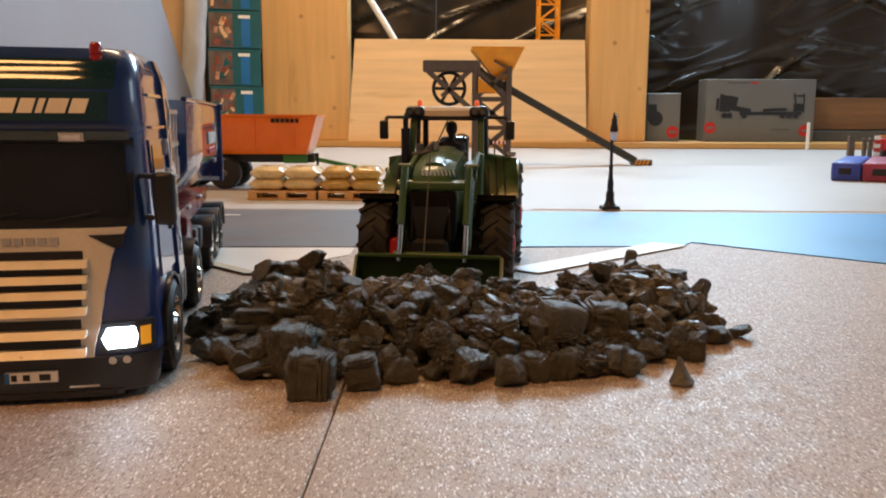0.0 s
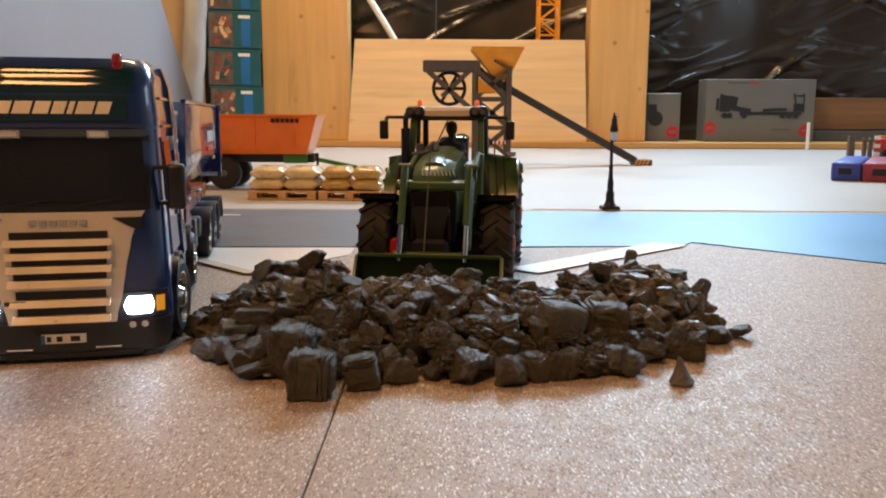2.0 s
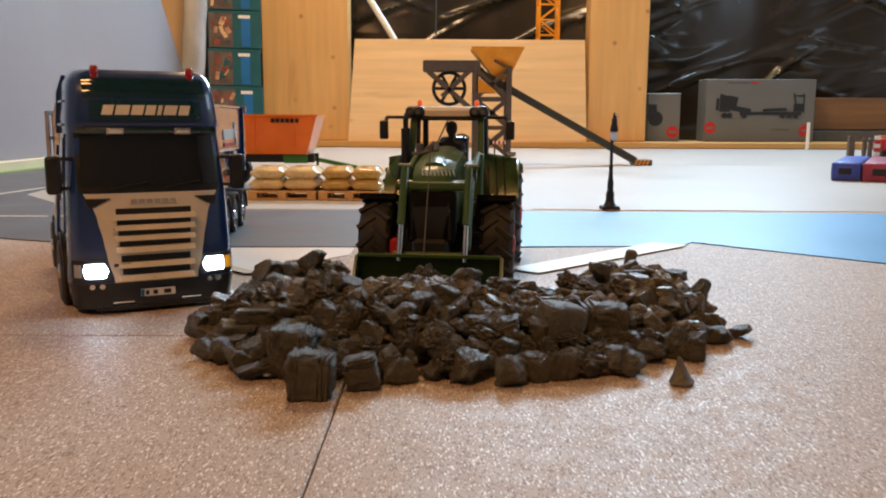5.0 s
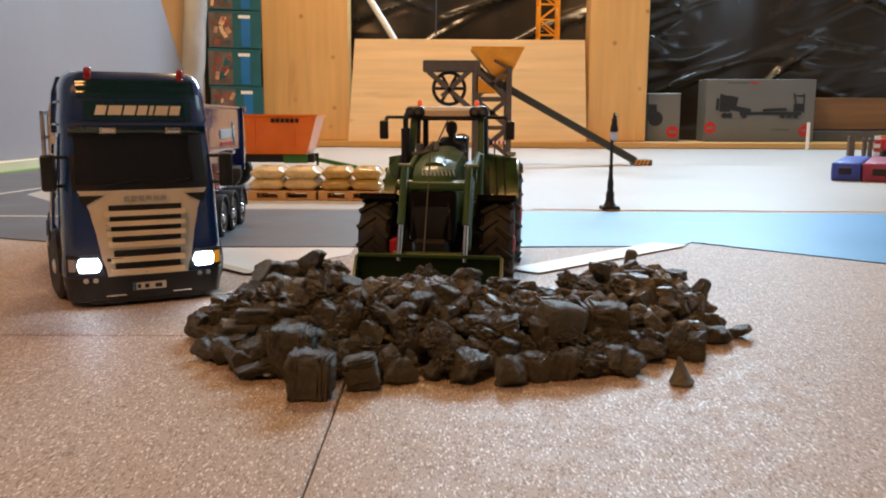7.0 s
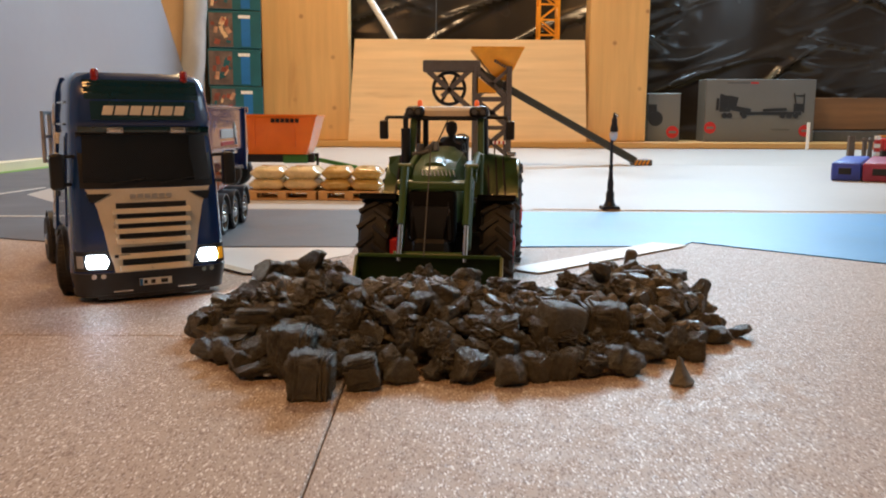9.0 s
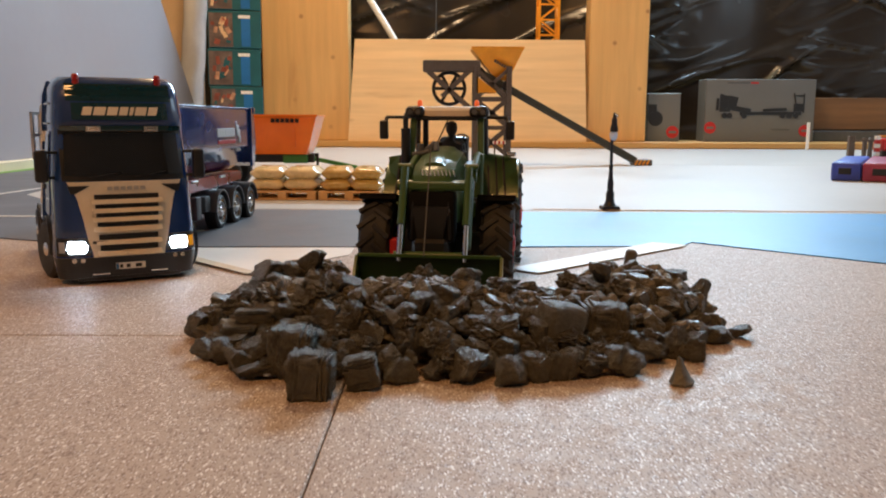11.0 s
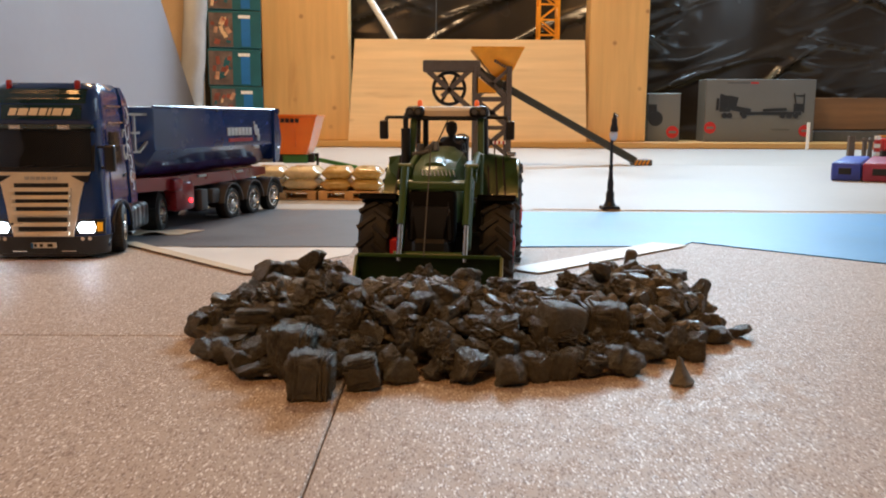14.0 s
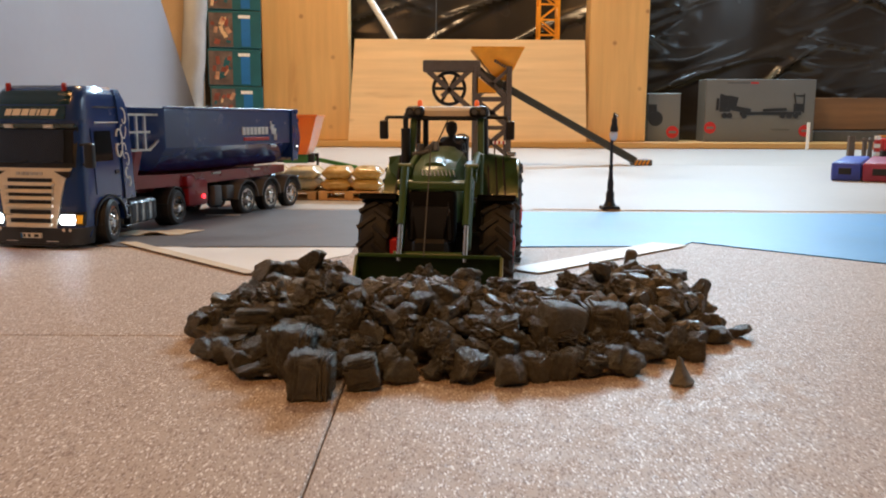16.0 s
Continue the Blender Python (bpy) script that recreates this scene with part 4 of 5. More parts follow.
    for p, q, r in (((-0.016, -0.0100, 0.0800), (-0.016, -0.0040, 0.0850), 0.0024), ((-0.014, -0.0135, 0.0790), (-0.014, -0.0135, 0.0850), 0.0020), ((-0.016, -0.0040, 0.0850), (-0.010, -0.0030, 0.0800), 0.0018), ((-0.012, -0.0180, 0.0780), (-0.012, -0.0080, 0.0800), 0.0016)):
        rod(bm, p, q, r, n=10)
    part("valve_block", bm, M_GREY, t)
    return t


def build_driver():
    """A small moulded figure, seated: one plain shape."""
    bm = NEW()
    lathe(bm, [(0.0002, 0.0), (0.0075, 0.0005), (0.0085, 0.006), (0.0080, 0.0120), (0.0062, 0.0150), (0.0026, 0.0165), (0.0024, 0.0180), (0.0036, 0.0200), (0.0040, 0.0230), (0.0032, 0.0260), (0.0010, 0.0272)], (0, 0, 0), "z", 18)
    for v in bm.verts:
        v.co.x *= 0.75
    for s in (-1, 1):
        rod(bm, (0.001, s * 0.0072, 0.0120), (0.005, s * 0.0090, 0.0060), 0.0022, 0.0018, 10)
        rod(bm, (0.005, s * 0.0090, 0.0060), (0.014, s * 0.0060, 0.0075), 0.0018, 0.0014, 10)
    solo("toy_figure", bm, M_FIGURE, "dark brown moulded toy figure seated in the tractor", "toy figure", m=pose(0.0055, 0.5765, 0.0715, 0, 0, -96), smooth=60)


M_CLEAR = clear_glass("clear_glass")
M_FIGURE = plain("brown_figure", (0.060, 0.042, 0.034), 0.5, vary=0.1, scale=200)
build_tractor()
build_driver()


# ---- the rocks ----
def rock_mesh(kind, seed):
    """A broken lump that fills a box of two units: chunk (split faces), layer (stacked crinkled beds), fold (warped beds), block."""
    rnd = random.Random(100 + seed)
    off = Vector((seed * 3.1, seed * 1.7, seed * 0.6))
    bm = NEW()
    bmesh.ops.create_icosphere(bm, subdivisions=5 if kind == "layer" else 4, radius=1.0)
    tilt = rnd.uniform(0.3, 0.9)
    ax = Vector((0, 0, 1)) if kind == "layer" else Vector((math.cos(seed * 2.4) * tilt, math.sin(seed * 2.4) * tilt * 0.4, 1)).normalized()
    planes = []
    for k in range(8 if kind == "chunk" else 7):
        n = Vector((rnd.gauss(0, 1), rnd.gauss(0, 1), rnd.gauss(0, 1))).normalized()
        planes.append((n, rnd.uniform(0.42, 0.80)))
    beds = rnd.uniform(2.6, 3.6) if kind == "fold" else rnd.uniform(4.0, 5.2)
    for v in bm.verts:
        d = v.co.normalized()
        if kind in ("layer", "block"):
            e = 0.36 if kind == "layer" else 0.30
            p = Vector([math.copysign(abs(c) ** e, c) for c in d])
            r = 0.86 * p.length
            d2 = p.normalized()
        else:
            d2, r = d, 1.25
            for n, h in planes:
                c = n.dot(d)
                if c > 0.05:
                    r = min(r, h / c)
        q = d2 * r
        wobble = noise.noise(q * 1.5 + off)
        rough = 0.10 * noise.noise(q * 2.9 + off) + 0.075 * noise.noise(q * 6.5 + off) + 0.035 * noise.noise(q * 14.0 + off)
        if kind == "layer":
            k = ax.dot(q) * beds + 0.55 * wobble
            g = abs((k % 1.0) - 0.5) * 2
            r *= 1 - 0.25 * g ** 1.8 * (0.6 + 0.6 * noise.noise(Vector((math.floor(k) * 3.7, q.x, seed)))) + 0.07 * noise.noise(Vector((math.floor(k) * 5.3, seed, q.y * 0.8))) + 0.8 * rough
        elif kind == "fold":
            k = ax.dot(q) * beds + 1.5 * wobble
            g = abs((k % 1.0) - 0.5) * 2
            r *= 1 - 0.34 * g ** 2.2 + 0.14 * noise.noise(Vector((math.floor(k) * 5.3, seed, q.x))) + 1.25 * rough - 0.25 * max(0, noise.noise(q * 1.8 + off * 2) - 0.1)
        elif kind == "chunk":
            r *= 1 + rough - 0.22 * max(0, noise.noise(q * 1.4 + off * 2) - 0.15) - 0.10 * max(0, 0.06 - abs(noise.noise(q * 1.7 - off))) / 0.06
        else:
            r *= 1 + 0.5 * rough
        v.co = d2 * max(0.3, r)
    for c in range(3):
        lo, hi = min(v.co[c] for v in bm.verts), max(v.co[c] for v in bm.verts)
        for v in bm.verts:
            v.co[c] = (v.co[c] - (lo + hi) / 2) * 2 / (hi - lo)
    return to_mesh("rock", bm, M_ROCK, 24)


KINDS = {"C": "chunk", "F": "fold", "H": "layer", "R": "layer", "B": "block"}
ROCKS = {"chunk": [rock_mesh("chunk", i) for i in range(12)], "fold": [rock_mesh("fold", 20 + i) for i in range(9)], "layer": [rock_mesh("layer", 40 + i) for i in range(4)], "block": [rock_mesh("block", 50)]}
rock_rnd = random.Random(11)


def rock(x, y, z, sx, sy, sz, kind="C", label=""):
    meshes = ROCKS[KINDS[kind]]
    ob = new("rock", meshes[rock_rnd.randrange(len(meshes))])
    if kind == "R":
        # beds on edge: the mesh's height lies across
        m = pose(x, y, z, 0, 90 + rock_rnd.uniform(-6, 6), 0) @ Matrix.Diagonal((sz, sy, sx, 1))
    else:
        spin = {"H": rock_rnd.uniform(-12, 12), "B": 24}.get(kind, rock_rnd.choice((0, 90, 180, 270)) + rock_rnd.uniform(-14, 14))
        if kind in "CF":
            sy = sx = (sx + sy) / 2
        m = pose(x, y, z, rock_rnd.uniform(-8, 8), rock_rnd.uniform(-12, 12), spin) @ Matrix.Diagonal((sx, sy, sz, 1))
    ob.matrix_world = m
    tagged(ob, label or {"R": "dark grey-brown rock with upright crinkled layers in a loose heap", "H": "dark grey-brown rock of flat crinkled layers in a loose heap", "B": "squared smooth dark grey-brown rock in a loose heap", "F": "dark grey-brown folded glossy rock in a loose heap"}.get(kind, "dark grey-brown angular broken rock in a loose heap"), "rock", "rocks in the heap")
    return ob


def heap(x, y):
    h = 0
    for cx, cy, a, wx, wy in ((-0.012, 0.372, 0.0300, 0.055, 0.050), (0.028, 0.362, 0.0250, 0.045, 0.045), (-0.072, 0.400, 0.0225, 0.032, 0.050), (-0.073, 0.480, 0.0205, 0.027, 0.026),
                              (0.094, 0.412, 0.0310, 0.031, 0.042), (0.070, 0.385, 0.024, 0.040, 0.040), (-0.050, 0.345, 0.018, 0.035, 0.040)):
        h = max(h, a * (1 - min(1, ((x - cx) / (wx * 1.35)) ** 2 + ((y - cy) / (wy * 1.35)) ** 2)) ** 0.75)
    return h


# rocks of the heap, stretch by stretch: kind, place, half width, half height
FRONT_LEFT = [("C", -0.0991, 0.3387, 0.0043, 0.0072, 0.0048), ("H", -0.0887, 0.3416, 0.0045, 0.0078, 0.0046), ("C", -0.0752, 0.3341, 0.0052, 0.0095, 0.0058), ("C", -0.0751, 0.3134, 0.0031, 0.0077, 0.0035),
    ("R", -0.0477, 0.2927, 0.0083, 0.0091, 0.0093), ("F", -0.0407, 0.3319, 0.0069, 0.0068, 0.0037), ("C", -0.0336, 0.3372, 0.0067, 0.0091, 0.0069), ("H", -0.0303, 0.3029, 0.0060, 0.0069, 0.0067),
    ("C", -0.0215, 0.3310, 0.0042, 0.0081, 0.0047), ("C", -0.0158, 0.3098, 0.0044, 0.0068, 0.0049), ("C", -0.0114, 0.3397, 0.0077, 0.0044, 0.0085), ("C", -0.0039, 0.3121, 0.0031, 0.0051, 0.0035)]
FRONT_RIGHT = [("F", -0.0026, 0.3347, 0.0081, 0.0079, 0.0090), ("F", 0.0044, 0.3142, 0.0076, 0.0064, 0.0084), ("C", 0.0102, 0.3097, 0.0057, 0.0073, 0.0064), ("C", 0.0199, 0.3279, 0.0060, 0.0054, 0.0067),
    ("C", 0.0230, 0.3410, 0.0064, 0.0067, 0.0040), ("C", 0.0266, 0.3070, 0.0055, 0.0068, 0.0061), ("C", 0.0377, 0.3139, 0.0051, 0.0062, 0.0057), ("R", 0.0453, 0.3137, 0.0053, 0.0036, 0.0059),
    ("F", 0.0559, 0.3181, 0.0059, 0.0088, 0.0065), ("C", 0.0734, 0.3215, 0.0048, 0.0076, 0.0053), ("C", 0.1048, 0.3408, 0.0046, 0.0058, 0.0051)]
LEFT_END = [("C", -0.1116, 0.3717, 0.0063, 0.0066, 0.0070), ("F", -0.1026, 0.3719, 0.0079, 0.0075, 0.0081), ("C", -0.0992, 0.4400, 0.0105, 0.0071, 0.0048), ("C", -0.0991, 0.4680, 0.0141, 0.0094, 0.0062),
    ("F", -0.0973, 0.3826, 0.0129, 0.0080, 0.0057), ("C", -0.0955, 0.3921, 0.0169, 0.0063, 0.0043), ("H", -0.0879, 0.3536, 0.0080, 0.0080, 0.0039), ("C", -0.0873, 0.4400, 0.0124, 0.0071, 0.0055),
    ("C", -0.0847, 0.4680, 0.0135, 0.0075, 0.0054), ("H", -0.0824, 0.3625, 0.0124, 0.0094, 0.0037), ("F", -0.0806, 0.3789, 0.0170, 0.0089, 0.0059), ("C", -0.0767, 0.3532, 0.0084, 0.0057, 0.0039),
    ("C", -0.0743, 0.4680, 0.0194, 0.0086, 0.0062)]
LEFT_FLANK = [("C", -0.0680, 0.3596, 0.0142, 0.0073, 0.0051), ("F", -0.0680, 0.4680, 0.0129, 0.0101, 0.0054), ("H", -0.0629, 0.3405, 0.0115, 0.0064, 0.0045), ("F", -0.0624, 0.3642, 0.0190, 0.0073, 0.0074),
    ("R", -0.0591, 0.3184, 0.0095, 0.0091, 0.0105), ("F", -0.0549, 0.3680, 0.0221, 0.0080, 0.0100), ("C", -0.0503, 0.3486, 0.0139, 0.0073, 0.0093), ("C", -0.0468, 0.3743, 0.0235, 0.0081, 0.0070),
    ("C", -0.0444, 0.3500, 0.0136, 0.0057, 0.0071), ("C", -0.0405, 0.3755, 0.0214, 0.0067, 0.0064), ("C", -0.0371, 0.3496, 0.0112, 0.0062, 0.0027), ("C", -0.0329, 0.3715, 0.0176, 0.0081, 0.0078),
    ("C", -0.0306, 0.3590, 0.0127, 0.0070, 0.0045)]
MIDDLE_FLANK = [("F", -0.0269, 0.3852, 0.0214, 0.0093, 0.0042), ("C", -0.0227, 0.3517, 0.0095, 0.0060, 0.0061), ("C", -0.0214, 0.3711, 0.0164, 0.0072, 0.0052), ("F", -0.0158, 0.3610, 0.0131, 0.0082, 0.0093),
    ("F", -0.0127, 0.3803, 0.0211, 0.0098, 0.0077), ("F", -0.0072, 0.3907, 0.0258, 0.0075, 0.0061), ("F", -0.0021, 0.3554, 0.0112, 0.0060, 0.0089), ("C", 0.0009, 0.3801, 0.0212, 0.0067, 0.0065),
    ("C", 0.0110, 0.3889, 0.0257, 0.0075, 0.0060), ("C", 0.0151, 0.3521, 0.0104, 0.0094, 0.0063), ("F", 0.0202, 0.3726, 0.0176, 0.0072, 0.0078), ("F", 0.0267, 0.3739, 0.0174, 0.0078, 0.0093),
    ("F", 0.0284, 0.3885, 0.0232, 0.0084, 0.0042)]
RIGHT_FLANK = [("F", 0.0355, 0.3707, 0.0142, 0.0078, 0.0078), ("F", 0.0390, 0.3873, 0.0194, 0.0069, 0.0051), ("F", 0.0466, 0.3831, 0.0181, 0.0068, 0.0048), ("B", 0.0488, 0.3404, 0.0148, 0.0082, 0.0090),
    ("C", 0.0562, 0.3760, 0.0157, 0.0073, 0.0044), ("F", 0.0614, 0.3950, 0.0234, 0.0076, 0.0046), ("F", 0.0691, 0.3840, 0.0194, 0.0084, 0.0066), ("R", 0.0697, 0.3575, 0.0123, 0.0107, 0.0084),
    ("C", 0.0756, 0.3988, 0.0264, 0.0054, 0.0049), ("C", 0.0769, 0.3493, 0.0057, 0.0091, 0.0055), ("F", 0.0815, 0.3861, 0.0190, 0.0090, 0.0081), ("F", 0.0845, 0.3624, 0.0086, 0.0079, 0.0077),
    ("F", 0.0885, 0.3469, 0.0061, 0.0073, 0.0068)]
RIGHT_END = [("C", 0.0913, 0.4016, 0.0237, 0.0084, 0.0037), ("C", 0.0941, 0.3826, 0.0139, 0.0068, 0.0095), ("C", 0.0965, 0.3496, 0.0040, 0.0071, 0.0044), ("C", 0.1005, 0.3704, 0.0075, 0.0066, 0.0049),
    ("F", 0.1047, 0.4048, 0.0203, 0.0088, 0.0066), ("F", 0.1095, 0.3904, 0.0128, 0.0095, 0.0088), ("C", 0.1105, 0.3664, 0.0047, 0.0065, 0.0052), ("C", 0.1153, 0.4134, 0.0210, 0.0073, 0.0048),
    ("F", 0.1182, 0.3808, 0.0077, 0.0052, 0.0068), ("C", 0.1254, 0.3674, 0.0039, 0.0072, 0.0043), ("C", 0.1256, 0.4039, 0.0149, 0.0049, 0.0079), ("C", 0.1377, 0.3770, 0.0029, 0.0061, 0.0032)]


def build_rocks():
    under = []
    for kind, x, y, z, w, h in FRONT_LEFT + FRONT_RIGHT + LEFT_END + LEFT_FLANK + MIDDLE_FLANK + RIGHT_FLANK + RIGHT_END:
        k = 1.12 if z > 0.012 else 1.0
        rock(x, y, z, w * k, w * 0.95, h * k, kind)
    # smaller pieces between and behind them
    step = 0.0098
    for j in range(22):
        for i in range(27):
            x = -0.128 + (i + (0.5 if j % 2 else 0)) * step + rock_rnd.uniform(-0.003, 0.003)
            y = 0.316 + j * step * 0.92 + rock_rnd.uniform(-0.003, 0.003)
            h = heap(x, y) - 0.0022
            # keep the bucket and the wheels clear
            if h < 0.001 or (y > 0.412 and -0.060 < x < 0.050):
                continue
            big = rock_rnd.choice((0.0046, 0.0052, 0.0058, 0.0066))
            z = max(big * 0.85, h - big * 0.8)
            if y < 0.362:
                rock(x, y, z, big * rock_rnd.uniform(0.9, 1.3), big, big * rock_rnd.uniform(0.8, 1.1), rock_rnd.choice("CCFF"))
            else:
                under.append((pose(x, y, z, rock_rnd.uniform(-20, 20), rock_rnd.uniform(-20, 20), rock_rnd.uniform(0, 360)) @ Matrix.Diagonal((big * 1.15, big, big, 1)), rock_rnd.randrange(12)))
            if z > 0.015:
                under.append((pose(x + 0.003, y + 0.002, z - 0.0095, 0, 0, 40 * i + 70 * j) @ Matrix.Diagonal((big, big, big, 1)), (i * 7 + j) % 12))
    # what fills the heap under its surface
    bm = NEW()
    for m, k in under:
        seen = len(bm.verts)
        bm.from_mesh(ROCKS["chunk"][k])
        bm.verts.ensure_lookup_table()
        for v in bm.verts[seen:]:
            v.co = m @ v.co
    solo("rubble", bm, M_ROCK, "dark grey-brown rubble filling the heap", "rubble", kind="stuff", smooth=20)
    # a pointed chip standing by itself, and one upright piece on the heap
    def cone(name_m, lean):
        bm = NEW()
        loft(bm, [[(r * math.cos(a) * (1 + 0.25 * math.sin(2 * a)) + lean * z, r * math.sin(a), z) for a in steps(0, 2 * math.pi * 7 / 8, 7)] for r, z in ((0.0046, 0.0), (0.0051, 0.0012), (0.0038, 0.0030), (0.0030, 0.0045), (0.0016, 0.0078), (0.0012, 0.0098), (0.0003, 0.0108))])
        for v in bm.verts:
            v.co.x, v.co.y = v.co.x + 0.0006 * noise.noise(v.co * 400), v.co.y + 0.0006 * noise.noise(v.co * 400 + Vector((7, 0, 0)))
        ob = solo("rock", bm, M_ROCK, "pointed dark rock chip standing on the floor", "rock", "rocks in the heap", name_m, smooth=40)
        return ob
    cone(pose(0.0915, 0.3085, 0), -0.12)
    bm = NEW()
    box(bm, (0, 0, 0.004), (0.0056, 0.005, 0.012), 0.0012, Euler((0, 0.15, 0)).to_matrix())
    solo("rock", bm, M_ROCK, "dark rock chip standing upright on the heap", "rock", "rocks in the heap", pose(0.0985, 0.435, 0.0225))


build_rocks()


# ---- things on the floor ----
def scrap(name, pts, z, mat, label):
    solo(name, prism(NEW(), pts, z, z + 0.0004), mat, label, "paper", smooth=0)


scrap("paper_strip", [(0.171, 0.676), (0.196, 0.662), (0.062, 0.536), (0.044, 0.553)], 0.0010, M_PAPER, "white paper strip lying over the floor edge")
scrap("paper_sheet", [(-0.262, 0.672), (-0.196, 0.641), (-0.069, 0.646), (-0.069, 0.612), (-0.1234, 0.531), (-0.180, 0.590)], 0.0002, M_PAPER, "white paper sheet beside the grey road")
scrap("tape_strip", [(-0.258, 0.660), (-0.246, 0.664), (-0.118, 0.530), (-0.127, 0.528)], 0.0014, M_CREAM, "cream tape strip along the paper edge")


def build_card_scrap():
    bm = NEW()

    def bend(u, v, o):
        return (-0.282 + 0.058 * u + 0.012 * v, 0.700 + 0.030 * v + 0.008 * u, 0.0016 + 0.004 * max(0, noise.noise(Vector((u * 2.4, v * 2.0, 4.0)))) + o)
    sheet(bm, bend, steps(0, 1, 12), steps(0, 1, 8), 0.0005)
    solo("card_scrap", bm, M_CREAM, "crumpled beige card scrap on the road edge", "card scrap", smooth=50)


build_card_scrap()


def build_lamp_post():
    t = thing("street_lamp", "black model street lamp beside the blue sheet", "street lamp", m=pose(0.187, 0.937, 0.0005))
    bm = NEW()
    box(bm, (0, 0, 0.002), (0.020, 0.020, 0.005), 0.0012)
    lathe(bm, [(0.0080, 0.004), (0.0060, 0.007), (0.0046, 0.012), (0.0048, 0.018), (0.0034, 0.022), (0.0036, 0.030), (0.0026, 0.036), (0.0022, 0.044), (0.0024, 0.046), (0.0018, 0.050), (0.0017, 0.079)], (0, 0, 0), "z", 16)
    part("post", bm, M_BLACK, t)
    lantern = part("lantern", lathe(NEW(), [(0.0018, 0.0), (0.0040, 0.002), (0.0046, 0.006), (0.0042, 0.009), (0.0020, 0.0105)], (0.0015, 0, 0.077), "z", 16), M_PAPER, t, "white lamp glass")
    bm = NEW()
    lathe(bm, [(0.0046, 0.0), (0.0044, 0.004), (0.0030, 0.009), (0.0032, 0.013), (0.0016, 0.016), (0.0018, 0.019), (0.0002, 0.021)], (0.0020, 0, 0.0870), "z", 16)
    part("cap", bm, M_BLACK, lantern)
    part("finial", rod(NEW(), (0.002, 0, 0.1050), (0.0055, 0, 0.1035), 0.0013, n=10), M_CHROME, lantern)


def build_pallets():
    def pallet(m, w):
        t = thing("pallet", "small pale wooden pallet carrying filled bags", "pallet", "pallets with bags", m)
        for z, n in ((0.0100, 6),):
            for i in range(n):
                part("board", box(NEW(), (0, -0.030 + i * 0.012, z), (w, 0.0098, 0.0024), 0.0003), M_WOODP, t, smooth=0)
        for x in (-w / 2 + 0.006, 0, w / 2 - 0.006):
            for y in (-0.031, 0, 0.031):
                part("block", box(NEW(), (x, y, 0.0056), (0.011, 0.010, 0.0070), 0.0004), M_WOODP, t, smooth=0)
        for y in (-0.031, 0, 0.031):
            part("skid", box(NEW(), (0, y, 0.0012), (w, 0.010, 0.0022), 0.0003), M_WOODP, t, smooth=0)
    pallet(pose(-0.1995, 1.068, 0.0003), 0.085)
    pallet(pose(-0.1165, 1.068, 0.0003), 0.076)
    pale = plain("pale_sack", (0.84, 0.67, 0.33), 0.28, vary=0.08, scale=80, coat=0.6)
    tan = plain("tan_sack", (0.64, 0.42, 0.10), 0.28, vary=0.10, scale=80, coat=0.6)

    def sack(x, z, w, mat, label, seed):
        bm = NEW()
        bmesh.ops.create_uvsphere(bm, u_segments=40, v_segments=24, radius=1.0)
        for v in bm.verts:
            d = v.co.normalized()
            p = [math.copysign(abs(c) ** e, c) for c, e in zip(d, (0.38, 0.45, 0.80))]
            crimp = max(0, (abs(p[0]) - 0.66) / 0.34)
            wr = 1 + 0.10 * noise.noise(d * 4 + Vector((seed, 0, 0))) + 0.08 * noise.noise(Vector((p[0] * 3, p[1] * 9, seed)))
            flute = 0.0010 * crimp * math.sin(p[1] * 24 + seed)
            v.co = Vector((p[0] * w * 0.52, p[1] * 0.032 * (1 + 0.12 * crimp), p[2] * 0.0082 * (1 - 0.80 * crimp ** 0.8) * wr + flute))
        solo("sack", bm, mat, label, "sack", "sacks on the pallets", pose(x, 1.068 + 0.002 * math.sin(seed), z, 0, 0, 2 * math.sin(seed * 2.1)), smooth=60)
    for k, (x, w, mat, label) in enumerate(((-0.2205, 0.046, pale, "pale cream filled plastic sack on a pallet"), (-0.1770, 0.046, pale, "pale cream filled plastic sack on a pallet"),
                                            (-0.1335, 0.040, tan, "golden tan filled plastic sack on a pallet"), (-0.0965, 0.040, tan, "golden tan filled plastic sack on a pallet"))):
        sack(x, 0.0186, w, mat, label, k + 1)
        sack(x + 0.001, 0.0326, w * 0.97, mat, label, k + 7)


